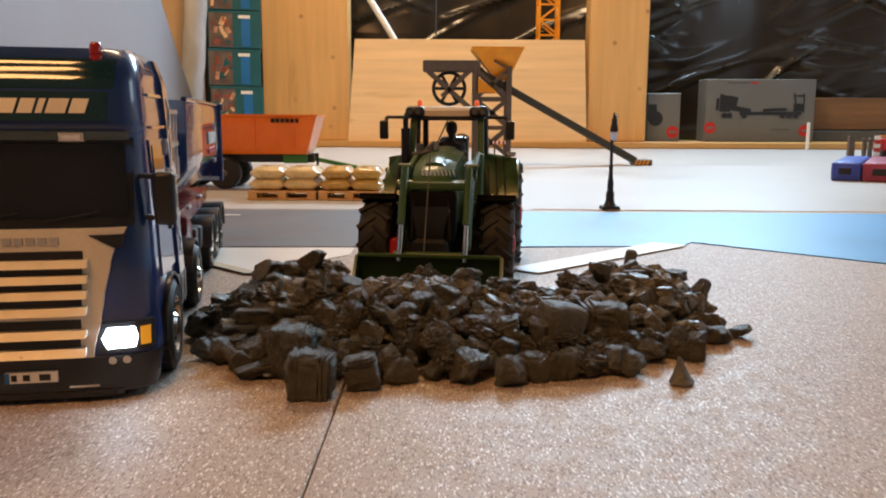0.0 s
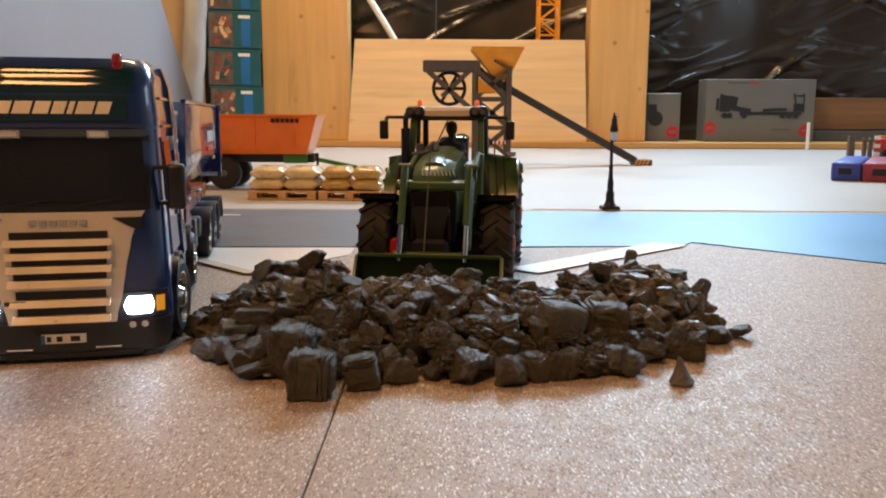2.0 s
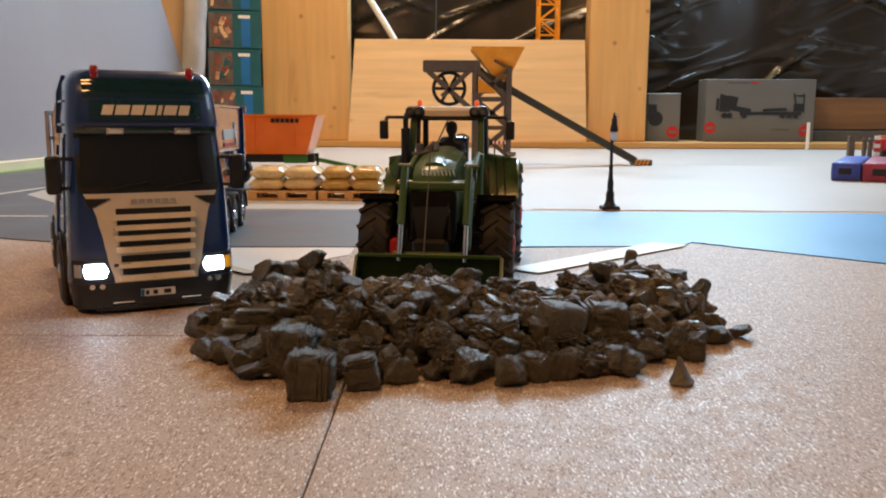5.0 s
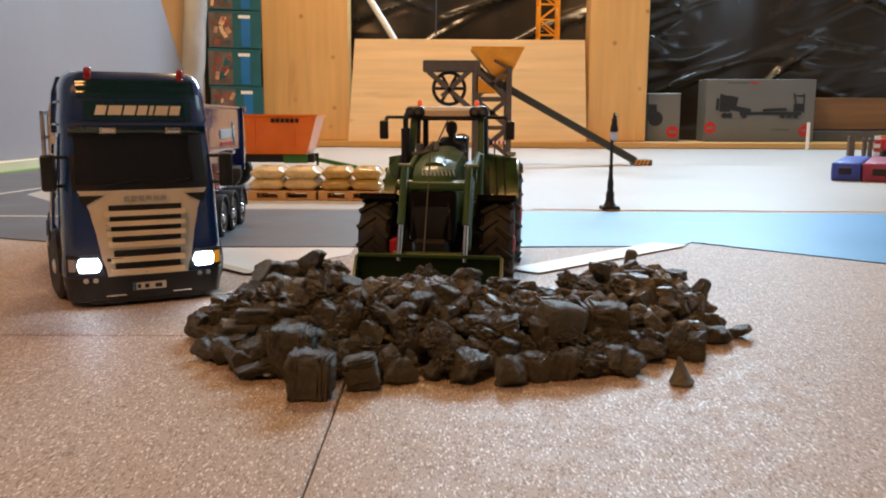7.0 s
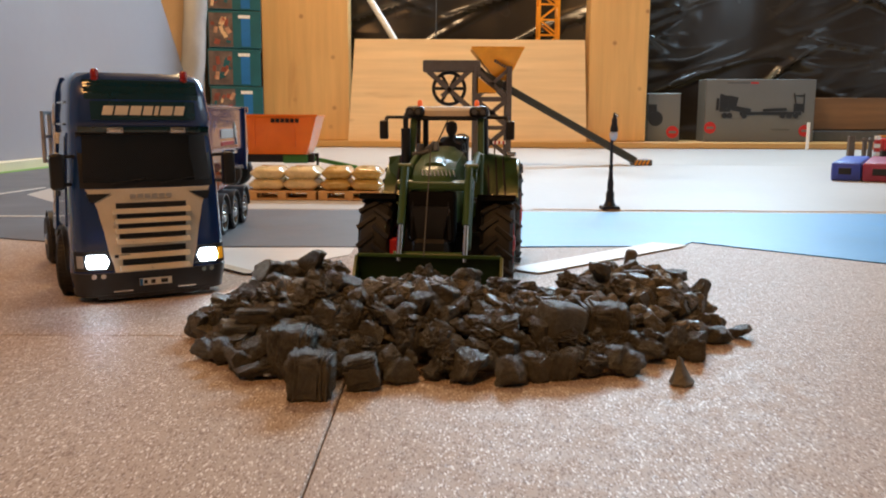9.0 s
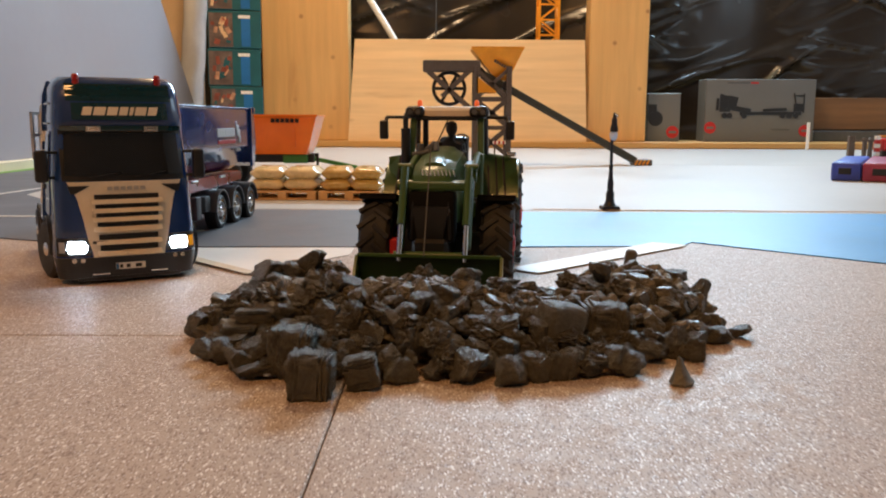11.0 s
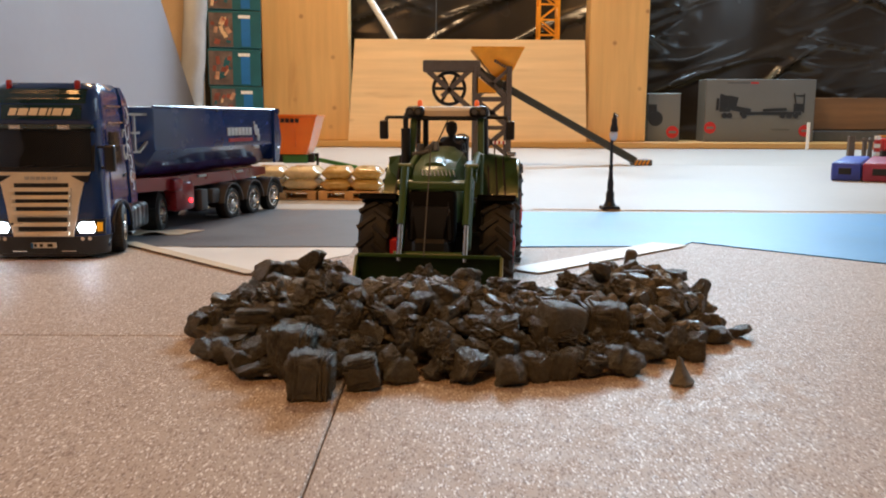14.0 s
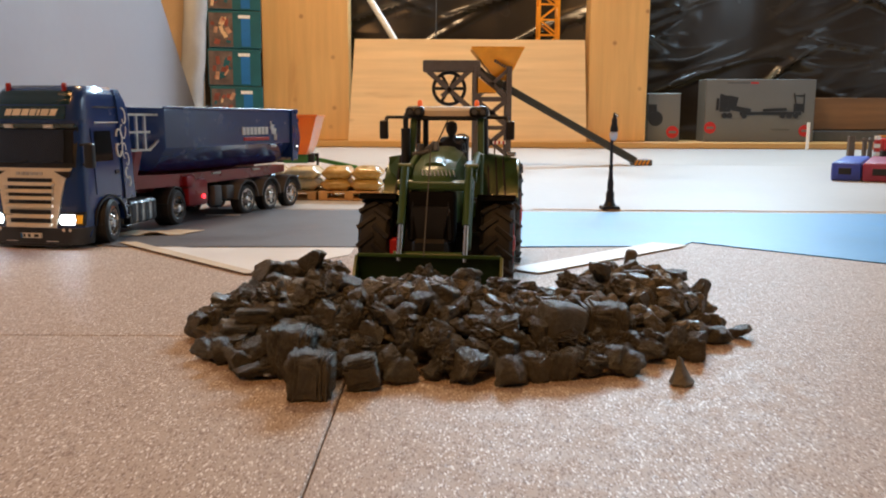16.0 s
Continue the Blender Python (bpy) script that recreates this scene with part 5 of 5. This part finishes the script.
def build_orange_tipper():
    t = thing("farm_trailer", "orange toy tipping farm trailer on a green chassis", "toy trailer", m=pose(-0.007, 1.24, 0.0092))
    bm = NEW()
    rings = []
    for x0, x1, z, y in ((-0.412, -0.190, 0.040, 0.030), (-0.418, -0.184, 0.054, 0.038), (-0.424, -0.174, 0.092, 0.042), (-0.424, -0.172, 0.0940, 0.044), (-0.424, -0.172, 0.0965, 0.044),
                         (-0.422, -0.174, 0.0965, 0.041), (-0.418, -0.178, 0.092, 0.040), (-0.414, -0.188, 0.054, 0.036), (-0.410, -0.194, 0.043, 0.028)):
        rings.append([(x0, -y, z), (x1, -y, z), (x1, y, z), (x0, y, z)])
    loft(bm, rings)
    body = part("tub", bm, M_ORANGE, t)
    for x in (-0.398, -0.355, -0.312, -0.262, -0.205):
        part("side_rib", bar(NEW(), (x, -0.0395, 0.050), (x, -0.0435, 0.0925), 0.003, 0.002, 0.0004), M_ORANGE, body)
    for i in range(6):
        part("letter_shape", box(NEW(), (-0.2345 + i * 0.0068, -0.0442, 0.0880), (0.0054, 0.0012, 0.0056), 0.0003, Euler((0, 0.12, 0)).to_matrix()), M_BLACK, body, "plain dark letter-sized shape")
    bm = NEW()
    for s in (-1, 1):
        box(bm, (-0.295, s * 0.018, 0.0340), (0.230, 0.006, 0.012), 0.001)
    part("chassis", bm, M_BLACK, t)
    green = plain("chassis_green", (0.05, 0.22, 0.04), 0.45, vary=0.12, scale=60)
    part("front_frame", box(NEW(), (-0.207, 0, 0.0335), (0.036, 0.052, 0.0130), 0.0015), green, t, "green front frame")
    part("drawbar", bar(NEW(), (-0.190, 0, 0.0340), (-0.120, 0, 0.0200), 0.008, 0.006, 0.001), green, t)
    part("stand", rod(NEW(), (-0.174, -0.030, -0.009), (-0.174, -0.030, 0.042), 0.0018), M_BLACK, t)
    for x in (-0.306, -0.362):
        for s in (-1, 1):
            wheel("wheel", t, (x, s * 0.034, 0.0130), 0.0222, 0.0180, 0, M_GREY, s, rim_r=0.58)


def build_conveyor():
    t = thing("conveyor_plant", "brown lattice toy loading plant with yellow hopper and inclined belt", "toy plant", m=pose(0, 1.90, 0.0102))
    for x in (0.070, 0.143):
        for y in (-0.030, 0.030):
            part("leg", bar(NEW(), (x, y, -0.010), (x, y, 0.205), 0.012, 0.012, 0.001), M_BROWN, t)
    for y in (-0.030, 0.030):
        for z0, z1 in ((0.010, 0.070), (0.075, 0.135), (0.135, 0.200)):
            part("brace", bar(NEW(), (0.070, y, z0), (0.143, y, z1), 0.006, 0.008), M_BROWN, t)
            part("brace", bar(NEW(), (0.143, y, z0), (0.070, y, z1), 0.006, 0.008), M_BROWN, t)
        for z in (0.072, 0.135):
            part("rail", bar(NEW(), (0.070, y, z), (0.143, y, z), 0.008, 0.009), M_BROWN, t)
        part("top_girder", bar(NEW(), (-0.046, y, 0.206), (0.080, y, 0.206), 0.008, 0.022, 0.001), M_BROWN, t)
        part("strut", bar(NEW(), (-0.040, y, 0.200), (0.066, y, 0.108), 0.007, 0.010), M_BROWN, t)
        part("strut", bar(NEW(), (0.060, y, 0.200), (-0.004, y, 0.140), 0.007, 0.010), M_BROWN, t)
    part("deck", box(NEW(), (0.018, 0, 0.216), (0.124, 0.070, 0.004), 0.001), M_BROWN, t)
    drum = part("drive_wheel", hoop(NEW(), [(0.031, -0.006), (0.038, -0.006), (0.039, 0.0), (0.038, 0.006), (0.031, 0.006)], (0.012, 0, 0.158)), M_BLACK, t)
    for a in range(6):
        c = math.radians(a * 60)
        part("spoke", bar(NEW(), (0.012, 0, 0.158), (0.012 + 0.033 * math.cos(c), 0, 0.158 + 0.033 * math.sin(c)), 0.006, 0.007), M_BLACK, drum)
    part("hub", rod(NEW(), (0.012, -0.010, 0.158), (0.012, 0.010, 0.158), 0.007, n=16), M_SILVER, drum)
    bm = NEW()
    loft(bm, [[(x0, -y, z), (x1, -y, z), (x1, y, z), (x0, y, z)] for x0, x1, z, y in ((0.116, 0.142, 0.176, 0.016), (0.062, 0.172, 0.240, 0.045), (0.060, 0.174, 0.242, 0.047), (0.060, 0.174, 0.246, 0.047), (0.064, 0.170, 0.246, 0.044), (0.120, 0.138, 0.184, 0.012))])
    hopper = part("hopper", bm, M_YELLOW, t, "yellow-orange hopper")
    for i in range(5):
        part("letter_shape", box(NEW(), (0.112 + i * 0.0052, -0.0330 - 0.0 * i, 0.2160 - i * 0.0028), (0.0044, 0.012, 0.0050), 0.0004, Euler((0, 0.5, 0)).to_matrix()), M_BROWN, hopper)
    part("chute", loft(NEW(), [[(0.072, y, 0.184), (0.114, y, 0.152), (0.114, y, 0.148), (0.072, y, 0.148)] for y in (-0.036, 0.020)]), M_YELLOW, t, "yellow-orange chute")
    for s in (-1, 1):
        part("belt_side", bar(NEW(), (0.072, s * 0.020, 0.198), (0.430, s * 0.020, 0.001), 0.004, 0.014, 0.001), M_BELT, t)
    part("belt", bar(NEW(), (0.076, 0, 0.198), (0.426, 0, 0.006), 0.036, 0.006), M_BLACK, t)
    for x, z in ((0.079, 0.194), (0.138, 0.162)):
        part("pulley", rod(NEW(), (x, -0.026, z), (x, 0.026, z), 0.0100, n=18), M_BLACK, t)
    foot = part("foot", box(NEW(), (0.446, 0, -0.0035), (0.040, 0.052, 0.013), 0.002), M_BROWN, t)
    for i in range(4):
        part("warning_stripe", box(NEW(), (0.4300 + i * 0.0085, -0.0265, -0.0030), (0.0038, 0.001, 0.012), 0, Euler((0, 0.5, 0)).to_matrix()), M_YELLOW, foot)
    barrier = part("barrier", box(NEW(), (0.122, -0.050, 0.0405), (0.028, 0.004, 0.007), 0.001), M_WHITE, t)
    for i in range(3):
        part("barrier_stripe", box(NEW(), (0.113 + i * 0.009, -0.0525, 0.0405), (0.004, 0.001, 0.007)), M_RED, barrier)
    for x in (0.112, 0.132):
        part("barrier_leg", bar(NEW(), (x, -0.050, -0.010), (x, -0.050, 0.038), 0.003, 0.003), M_BROWN, barrier)


def build_far_things():
    # big pale timber board leaning between the posts
    bm = NEW()
    loft(bm, [[(-0.345, 3.050, 0.0225), (0.517, 3.050, 0.0225), (0.508, 3.098, 0.386), (-0.322, 3.098, 0.386)], [(-0.345, 3.074, 0.0235), (0.517, 3.074, 0.0235), (0.508, 3.122, 0.386), (-0.322, 3.122, 0.386)]])
    solo("timber_board", bm, M_SPRUCE_X, "large pale spruce board leaning between the posts", "board", smooth=0)
    # printed cartons
    def carton(x0, x1, h, label, big):
        t = thing("carton", label, "carton", "grey cartons", pose((x0 + x1) / 2, 3.2, 0.0225))
        w = x1 - x0
        body = part("box", box(NEW(), (0, 0.05, h / 2), (w, 0.10, h), 0.002), M_CARD, t)
        f = -0.0012
        for x, z, r in (((-w * 0.45, 0.052, 0.022), (w * 0.42, 0.042, 0.022)) if big else ((w * 0.28, 0.035, 0.023),)):
            part("red_disc", rod(NEW(), (x, f + 0.001, z), (x, f - 0.001, z), r, n=24), M_RED, body)
            part("disc_bar", box(NEW(), (x, f - 0.0015, z), (r * 1.2, 0.001, r * 0.4)), M_CARD, body)
        dark = M_BUMPER
        if big:
            blocks = ((-0.128, 0.142, 0.040, 0.060, 0), (-0.098, 0.152, 0.034, 0.034, 12), (-0.156, 0.140, 0.010, 0.044, 0), (-0.140, 0.172, 0.016, 0.010, 20), (-0.075, 0.122, 0.090, 0.018, 10),
                      (0.045, 0.106, 0.230, 0.012, 0), (0.060, 0.120, 0.090, 0.010, -3), (0.150, 0.128, 0.040, 0.030, 0), (0.168, 0.145, 0.004, 0.072, 0), (0.136, 0.152, 0.004, 0.062, -12), (0.152, 0.172, 0.034, 0.004, 0))
            for k, (x, z, sx, sz, a) in enumerate(blocks):
                part("print_block", box(NEW(), (x - 0.005, f - 0.0003 * k, z), (sx, 0.0012, sz), 0.0, Euler((0, radians(a), 0)).to_matrix()), dark, body, "dark printed silhouette block")
            for x, w in ((-0.085, 0.085), (-0.025, 0.030), (0.080, 0.070)):
                part("print_line", box(NEW(), (x, f, 0.219 if x < 0.05 else 0.046), (w, 0.0012, 0.006)), M_GREY if x != -0.025 else M_RED, body)
            for x in (-0.135, -0.115, -0.06, 0.085, 0.11, 0.135):
                part("print_wheel", rod(NEW(), (x, f, 0.098), (x, f - 0.0046, 0.098), 0.010, n=16), M_BUMPER, body)
        else:
            part("print_block", box(NEW(), (-0.045, f, 0.110), (0.034, 0.0012, 0.055)), M_BUMPER, body)
            part("print_wheel", rod(NEW(), (-0.032, f, 0.085), (-0.032, f - 0.0012, 0.085), 0.028, n=24), M_BUMPER, body)
    carton(0.986, 1.398, 0.233, "grey printed carton with red discs on the sill", True)
    carton(0.770, 0.892, 0.180, "small grey printed carton beside a timber post", False)
    # low planks against the foil
    solo("plank", box(NEW(), (1.95, 3.345, 0.130), (1.0, 0.03, 0.125), 0.003), M_OLDWOOD, "brown timber plank standing against the foil", "plank")
    solo("plank", box(NEW(), (1.95, 3.325, 0.0435), (1.0, 0.03, 0.042), 0.003), M_GREY, "dark grey plank lying under the brown one", "plank")
    # lattice crane mast
    t = thing("crane_mast", "orange-yellow lattice mast of a toy crane", "toy crane", m=pose(0.392, 3.26, 0.0225))
    for x in (-0.036, 0.036):
        for y in (-0.036, 0.036):
            part("chord", bar(NEW(), (x, y, 0), (x, y, 0.80), 0.009, 0.009), M_YELLOW, t)
    for i in range(14):
        z = i * 0.056
        for y in (-0.036, 0.036):
            part("brace", bar(NEW(), (-0.036 * (-1) ** i, y, z), (0.036 * (-1) ** i, y, z + 0.056), 0.006, 0.006), M_YELLOW, t)
        for x in (-0.036, 0.036):
            part("brace", bar(NEW(), (x, -0.036 * (-1) ** i, z), (x, 0.036 * (-1) ** i, z + 0.056), 0.006, 0.006), M_YELLOW, t)
        part("rung", bar(NEW(), (-0.036, -0.036, z), (0.036, -0.036, z), 0.006, 0.006), M_YELLOW, t)
    # pale tube leaning behind the board
    solo("tube", rod(NEW(), (0.040, 3.20, 0.034), (-0.520, 3.24, 0.93), 0.012, n=20), M_PAPER, "pale grey plastic tube leaning behind the board", "tube")
    # side panel with a slanting edge, skirting and green line
    bm = NEW()
    pts = [(-0.6, 0.0), (2.92, 0.0), (2.485, 0.436), (1.43, 1.50), (-0.6, 1.50)]
    loft(bm, [[(x, y, z + 0.001) for y, z in pts] for x in (-0.815, -0.833)])
    solo("grey_panel", bm, M_PANEL, "plain blue-grey panel with a slanting edge", "panel", smooth=0)
    solo("skirting", box(NEW(), (-0.806, 1.15, 0.0103), (0.016, 3.4, 0.020), 0.002), M_CREAM2, "cream skirting strip along the grey panel", "skirting")
    solo("edging", box(NEW(), (-0.792, 1.9, 0.0016), (0.010, 2.2, 0.003), 0.0005), M_LIME, "thin green strip on the floor", "edging")
    # tan sheet and wrapped roll
    solo("tan_sheet", box(NEW(), (-0.990, 3.06, 0.7230), (0.26, 0.02, 1.40), 0.002), M_TAN, "tan board standing in the corner", "board")
    bm = NEW()
    rings = []
    for i in range(60):
        z = 0.0005 + i * 0.0175
        ring = []
        for a in steps(0, 2 * math.pi * 27 / 28, 27):
            r = 0.041 * (1 + 0.10 * noise.noise(Vector((math.cos(a) * 1.5, math.sin(a) * 1.5, z * 14))))
            ring.append((-0.894 + 0.088 * z + r * math.cos(a), 2.96 + r * math.sin(a), z))
        rings.append(ring)
    solo("wrapped_roll", loft(bm, rings), M_WRAP, "tall white roll wrapped in crinkled clear film", "roll", smooth=50)
    # stacked bright cartons
    for i in range(6):
        z0 = 0.0853 + 0.1165 * (i - 1) if i else 0.0003
        h = 0.115 if i else 0.0845
        t = thing("toy_carton", "teal and blue printed toy carton in a stack", "carton", "stacked toy cartons", pose(-0.658 + 0.003 * math.sin(i * 2.2), 2.70, z0, 0, 0, 14 + 1.5 * math.sin(i * 1.7)))
        body = part("box", box(NEW(), (0, 0.08, h / 2), (0.162, 0.16, h), 0.002), M_TEALBOX, t)
        if i:
            part("picture", box(NEW(), (-0.042, -0.001, h * 0.48), (0.072, 0.0012, h * 0.90)), M_PICT, body, "mottled printed picture panel")
            part("blue_panel", box(NEW(), (0.034, -0.001, h * 0.42), (0.028, 0.0012, h * 0.74)), M_BLUEBOX, body)
            part("label_bar", box(NEW(), (0.030, -0.0018, h * 0.84), (0.036, 0.0012, 0.010)), M_WHITE, body)
            rnd = random.Random(i)
            for k in range(14):
                part("print_patch", box(NEW(), (-0.042 + rnd.uniform(-0.030, 0.030), -0.0019 - 0.0002 * k, h * 0.46 + rnd.uniform(-0.036, 0.036)), (rnd.uniform(0.006, 0.018), 0.0010, rnd.uniform(0.008, 0.026)), 0, Euler((0, rnd.uniform(-0.6, 0.6), 0)).to_matrix()), rnd.choice((M_PICT2, M_TAN, M_TEALBOX, M_RED2)), body)
    # flat blue and red blocks
    for x0, x1, mat, label in ((0.668, 0.7145, M_FOAMBLUE, "flat bright blue plastic box with a dark slot"), (0.716, 0.776, M_FOAMRED, "flat red plastic box with a dark slot"), (0.7775, 0.84, M_FOAMBLUE, "flat bright blue plastic box with a dark slot")):
        t = thing("flat_box", label, "plastic box", "flat boxes in a row", pose(0.660, 1.43, 0.0003, 0, 0, -29) @ pose((x0 + x1) / 2 - 0.668, 0, 0))
        w = x1 - x0
        body = part("body", box(NEW(), (0, 0.16, 0.0155), (w, 0.32, 0.031), 0.004, segs=3), mat, t)
        slot = part("slot", box(NEW(), (-0.002, -0.0005, 0.0165), (w * 0.44, 0.003, 0.012), 0.0012), M_BLACK, body)
        part("slot_rim", box(NEW(), (-0.002, -0.0002, 0.0165), (w * 0.50, 0.002, 0.0145), 0.0009), mat, body)
    # fence posts, striped post and a red toy behind
    for x, h, w in ((0.966, 0.066, 0.014), (0.998, 0.062, 0.007), (1.012, 0.062, 0.007)):
        solo("fence_post", box(NEW(), (x, 2.0, 0.0003 + h / 2), (w, 0.012, h), 0.001), M_BROWN, "weathered grey-brown fence post", "fence post", "fence posts")
    solo("fence_rail", box(NEW(), (0.992, 1.992, 0.056), (0.050, 0.004, 0.005), 0.0005), M_BROWN, "weathered grey-brown fence rail", "fence rail")
    t = thing("striped_post", "red and white striped toy warning post", "post", m=pose(1.028, 2.0, 0.0003))
    for i in range(7):
        part("band", box(NEW(), (0, 0, 0.005 + i * 0.0095), (0.010, 0.010, 0.0095)), M_RED if i % 2 else M_WHITE, t)
    t = thing("red_toy_vehicle", "red toy vehicle standing behind the fence", "toy vehicle", m=pose(1.09, 2.02, 0.0003))
    part("body", box(NEW(), (0, 0, 0.046), (0.100, 0.05, 0.030), 0.006, segs=3), M_RED, t)
    part("chassis", box(NEW(), (0, 0, 0.024), (0.095, 0.044, 0.018), 0.003), M_BLACK, t)
    part("ladder", bar(NEW(), (-0.055, -0.012, 0.066), (0.05, -0.012, 0.064), 0.004, 0.004), M_YELLOW, t)
    for x in (-0.03, 0.03):
        for s in (-1, 1):
            wheel("wheel", t, (x, s * 0.022, 0.0135), 0.0135, 0.010, side=s)
    solo("marker_stake", box(NEW(), (1.285, 2.98, 0.0483), (0.009, 0.009, 0.096), 0.0015), M_PAPER, "small white stake standing on the floor", "stake")
    solo("hanging_wire", rod(NEW(), (-0.03, 3.2, 0.35), (-0.03, 3.2, 1.0), 0.002, n=8), M_GREY, "thin grey wire hanging before the foil", "wire")
    # thin cord along the far side of the blue sheet
    bm = NEW()
    pts = [Vector((0.10 + i * 0.02, 0.932 + 0.006 * noise.noise(Vector((i * 0.31, 0, 0))) - 0.0006 * i, 0.0011)) for i in range(46)]
    for a, b in zip(pts, pts[1:]):
        rod(bm, a, b, 0.0004, n=6)
    solo("cord", bm, M_TAN, "thin brown cord lying on the floor", "cord")


M_CREAM2 = plain("cream_strip", (0.72, 0.66, 0.46), 0.5, vary=0.05, scale=10)
M_LIME = plain("green_strip", (0.25, 0.42, 0.08), 0.5, vary=0.06, scale=20)
M_WRAP = plain("wrap_film", (0.84, 0.83, 0.82), 0.2, vary=0.06, scale=12, coat=0.8)
M_PICT2 = plain("printed_pale", (0.55, 0.30, 0.18), 0.45, vary=0.3, scale=40)
M_RED2 = plain("printed_red", (0.30, 0.07, 0.04), 0.45, vary=0.3, scale=40)
M_FOAMBLUE = plain("blue_plastic", (0.05, 0.09, 0.52), 0.4, vary=0.08, scale=30)
M_FOAMRED = plain("red_plastic", (0.34, 0.045, 0.10), 0.4, vary=0.08, scale=30)
build_lamp_post()
build_pallets()
build_orange_tipper()
build_conveyor()
build_far_things()


# ---- what moves ----
TRUCK = [(0.0, -0.1498, 0.3203, 10.4), (0.5, -0.1502, 0.3215, 10.7), (1.0, -0.1632, 0.3708, 12.1), (1.5, -0.1632, 0.3718, 12.4), (2.0, -0.1632, 0.3718, 12.4),
         (2.5, -0.1636, 0.3805, 12.8), (3.0, -0.1648, 0.4062, 16.0), (3.5, -0.1618, 0.4372, 24.3), (4.0, -0.1605, 0.4448, 27.6), (6.3, -0.1775, 0.4798, 28.2),
         (8.5, -0.1775, 0.4798, 28.2), (9.0, -0.1797, 0.4915, 30.2), (9.2, -0.1803, 0.5065, 31.0), (11.3, -0.2180, 0.5480, 29.0), (11.5, -0.2232, 0.5545, 27.9),
         (12.0, -0.2375, 0.5655, 24.5), (12.5, -0.2490, 0.5780, 19.3), (13.0, -0.2606, 0.5905, 12.2), (13.5, -0.2732, 0.6085, 8.3), (14.0, -0.2840, 0.6250, 3.3),
         (14.5, -0.2840, 0.6250, 3.3), (15.0, -0.2880, 0.6310, 1.5), (15.5, -0.3000, 0.6538, -4.0), (16.0, -0.3080, 0.6748, -9.5)]
SWING = [(0.0, 10.9), (0.5, 11.0), (1.0, 10.6), (2.0, 10.6), (2.5, 10.2), (3.0, 9.0), (3.5, 8.0), (4.0, 7.0), (6.3, 3.6), (8.5, 3.6), (9.0, 2.6), (9.2, 2.0), (11.3, -4.6), (11.5, -5.3),
         (12.0, -8.0), (12.5, -9.5), (13.0, -10.8), (13.5, -12.8), (14.0, -15.0), (14.5, -15.0), (15.0, -15.7), (15.5, -18.2), (16.0, -20.1)]
KING = -0.0778


def glide(rows, t):
    """Monotone cubic between rows of (t, values...)."""
    ts = [r[0] for r in rows]
    t = min(max(t, ts[0]), ts[-1])
    i = min(max(k for k, v in enumerate(ts) if v <= t), len(ts) - 2)
    out = []
    for c in range(1, len(rows[0])):
        s = [(rows[k + 1][c] - rows[k][c]) / (ts[k + 1] - ts[k]) for k in range(len(ts) - 1)]

        def slope(k):
            if k == 0 or k == len(ts) - 1:
                return s[0] if k == 0 else s[-1]
            a, b = s[k - 1], s[k]
            return 0.0 if a * b <= 0 else 2 * a * b / (a + b)
        h = ts[i + 1] - ts[i]
        u = (t - ts[i]) / h
        p, q, m, n = rows[i][c], rows[i + 1][c], slope(i) * h, slope(i + 1) * h
        out.append((2 * u ** 3 - 3 * u * u + 1) * p + (u ** 3 - 2 * u * u + u) * m + (3 * u * u - 2 * u ** 3) * q + (u ** 3 - u * u) * n)
    return out


def motions():
    times = [i * 0.1 for i in range(161)]
    truck_rows, trailer_rows, tp, kp = [], [], [], []
    for t in times:
        x, y, a = glide(TRUCK, t)
        b, = glide(SWING, t)
        fx, fy = math.sin(radians(a)), -math.cos(radians(a))
        kx, ky = x + KING * fx, y + KING * fy
        truck_rows.append((t, pose(x, y, 0, 0, 0, a - 90)))
        trailer_rows.append((t, pose(kx, ky, 0, 0, 0, b - 90)))
        tp.append((x, y, fx, fy))
        kp.append((kx, ky, math.sin(radians(b)), -math.cos(radians(b))))
    walk(truck, truck_rows)
    walk(trailer, trailer_rows)

    def roll(path, r):
        turn, out = 0.0, [0.0]
        for (x0, y0, fx, fy), (x1, y1, _, _) in zip(path, path[1:]):
            turn += ((x1 - x0) * fx + (y1 - y0) * fy) / r
            out.append(math.degrees(turn))
        return out
    # the steered wheels point the way the front axle travels
    steer = []
    for i, t in enumerate(times):
        a = glide(TRUCK, t)[2]
        j, k = max(0, i - 3), min(160, i + 3)
        dx, dy = tp[k][0] - tp[j][0], tp[k][1] - tp[j][1]
        d = math.hypot(dx, dy)
        s = steer[-1] if steer else 0.0
        if d > 0.002:
            fx, fy = tp[i][2], tp[i][3]
            ang = math.degrees(math.atan2(fx * -dy - fy * -dx, fx * -dx + fy * -dy))
            ang = max(-13, min(13, ang))
            s = s + max(-7, min(7, ang - s))
        steer.append(s)
    for hubs, path, r in ((truck_wheels, tp, 0.0170), (trailer_wheels, kp, 0.0158)):
        spin = roll(path, r)
        for hub, steered in hubs:
            at = hub.location.copy()
            walk(hub, [(t, pose(at.x, at.y, at.z, 0, 0, steer[i] if steered else 0) @ pose(0, 0, 0, 0, spin[i], 0)) for i, t in enumerate(times)])


motions()
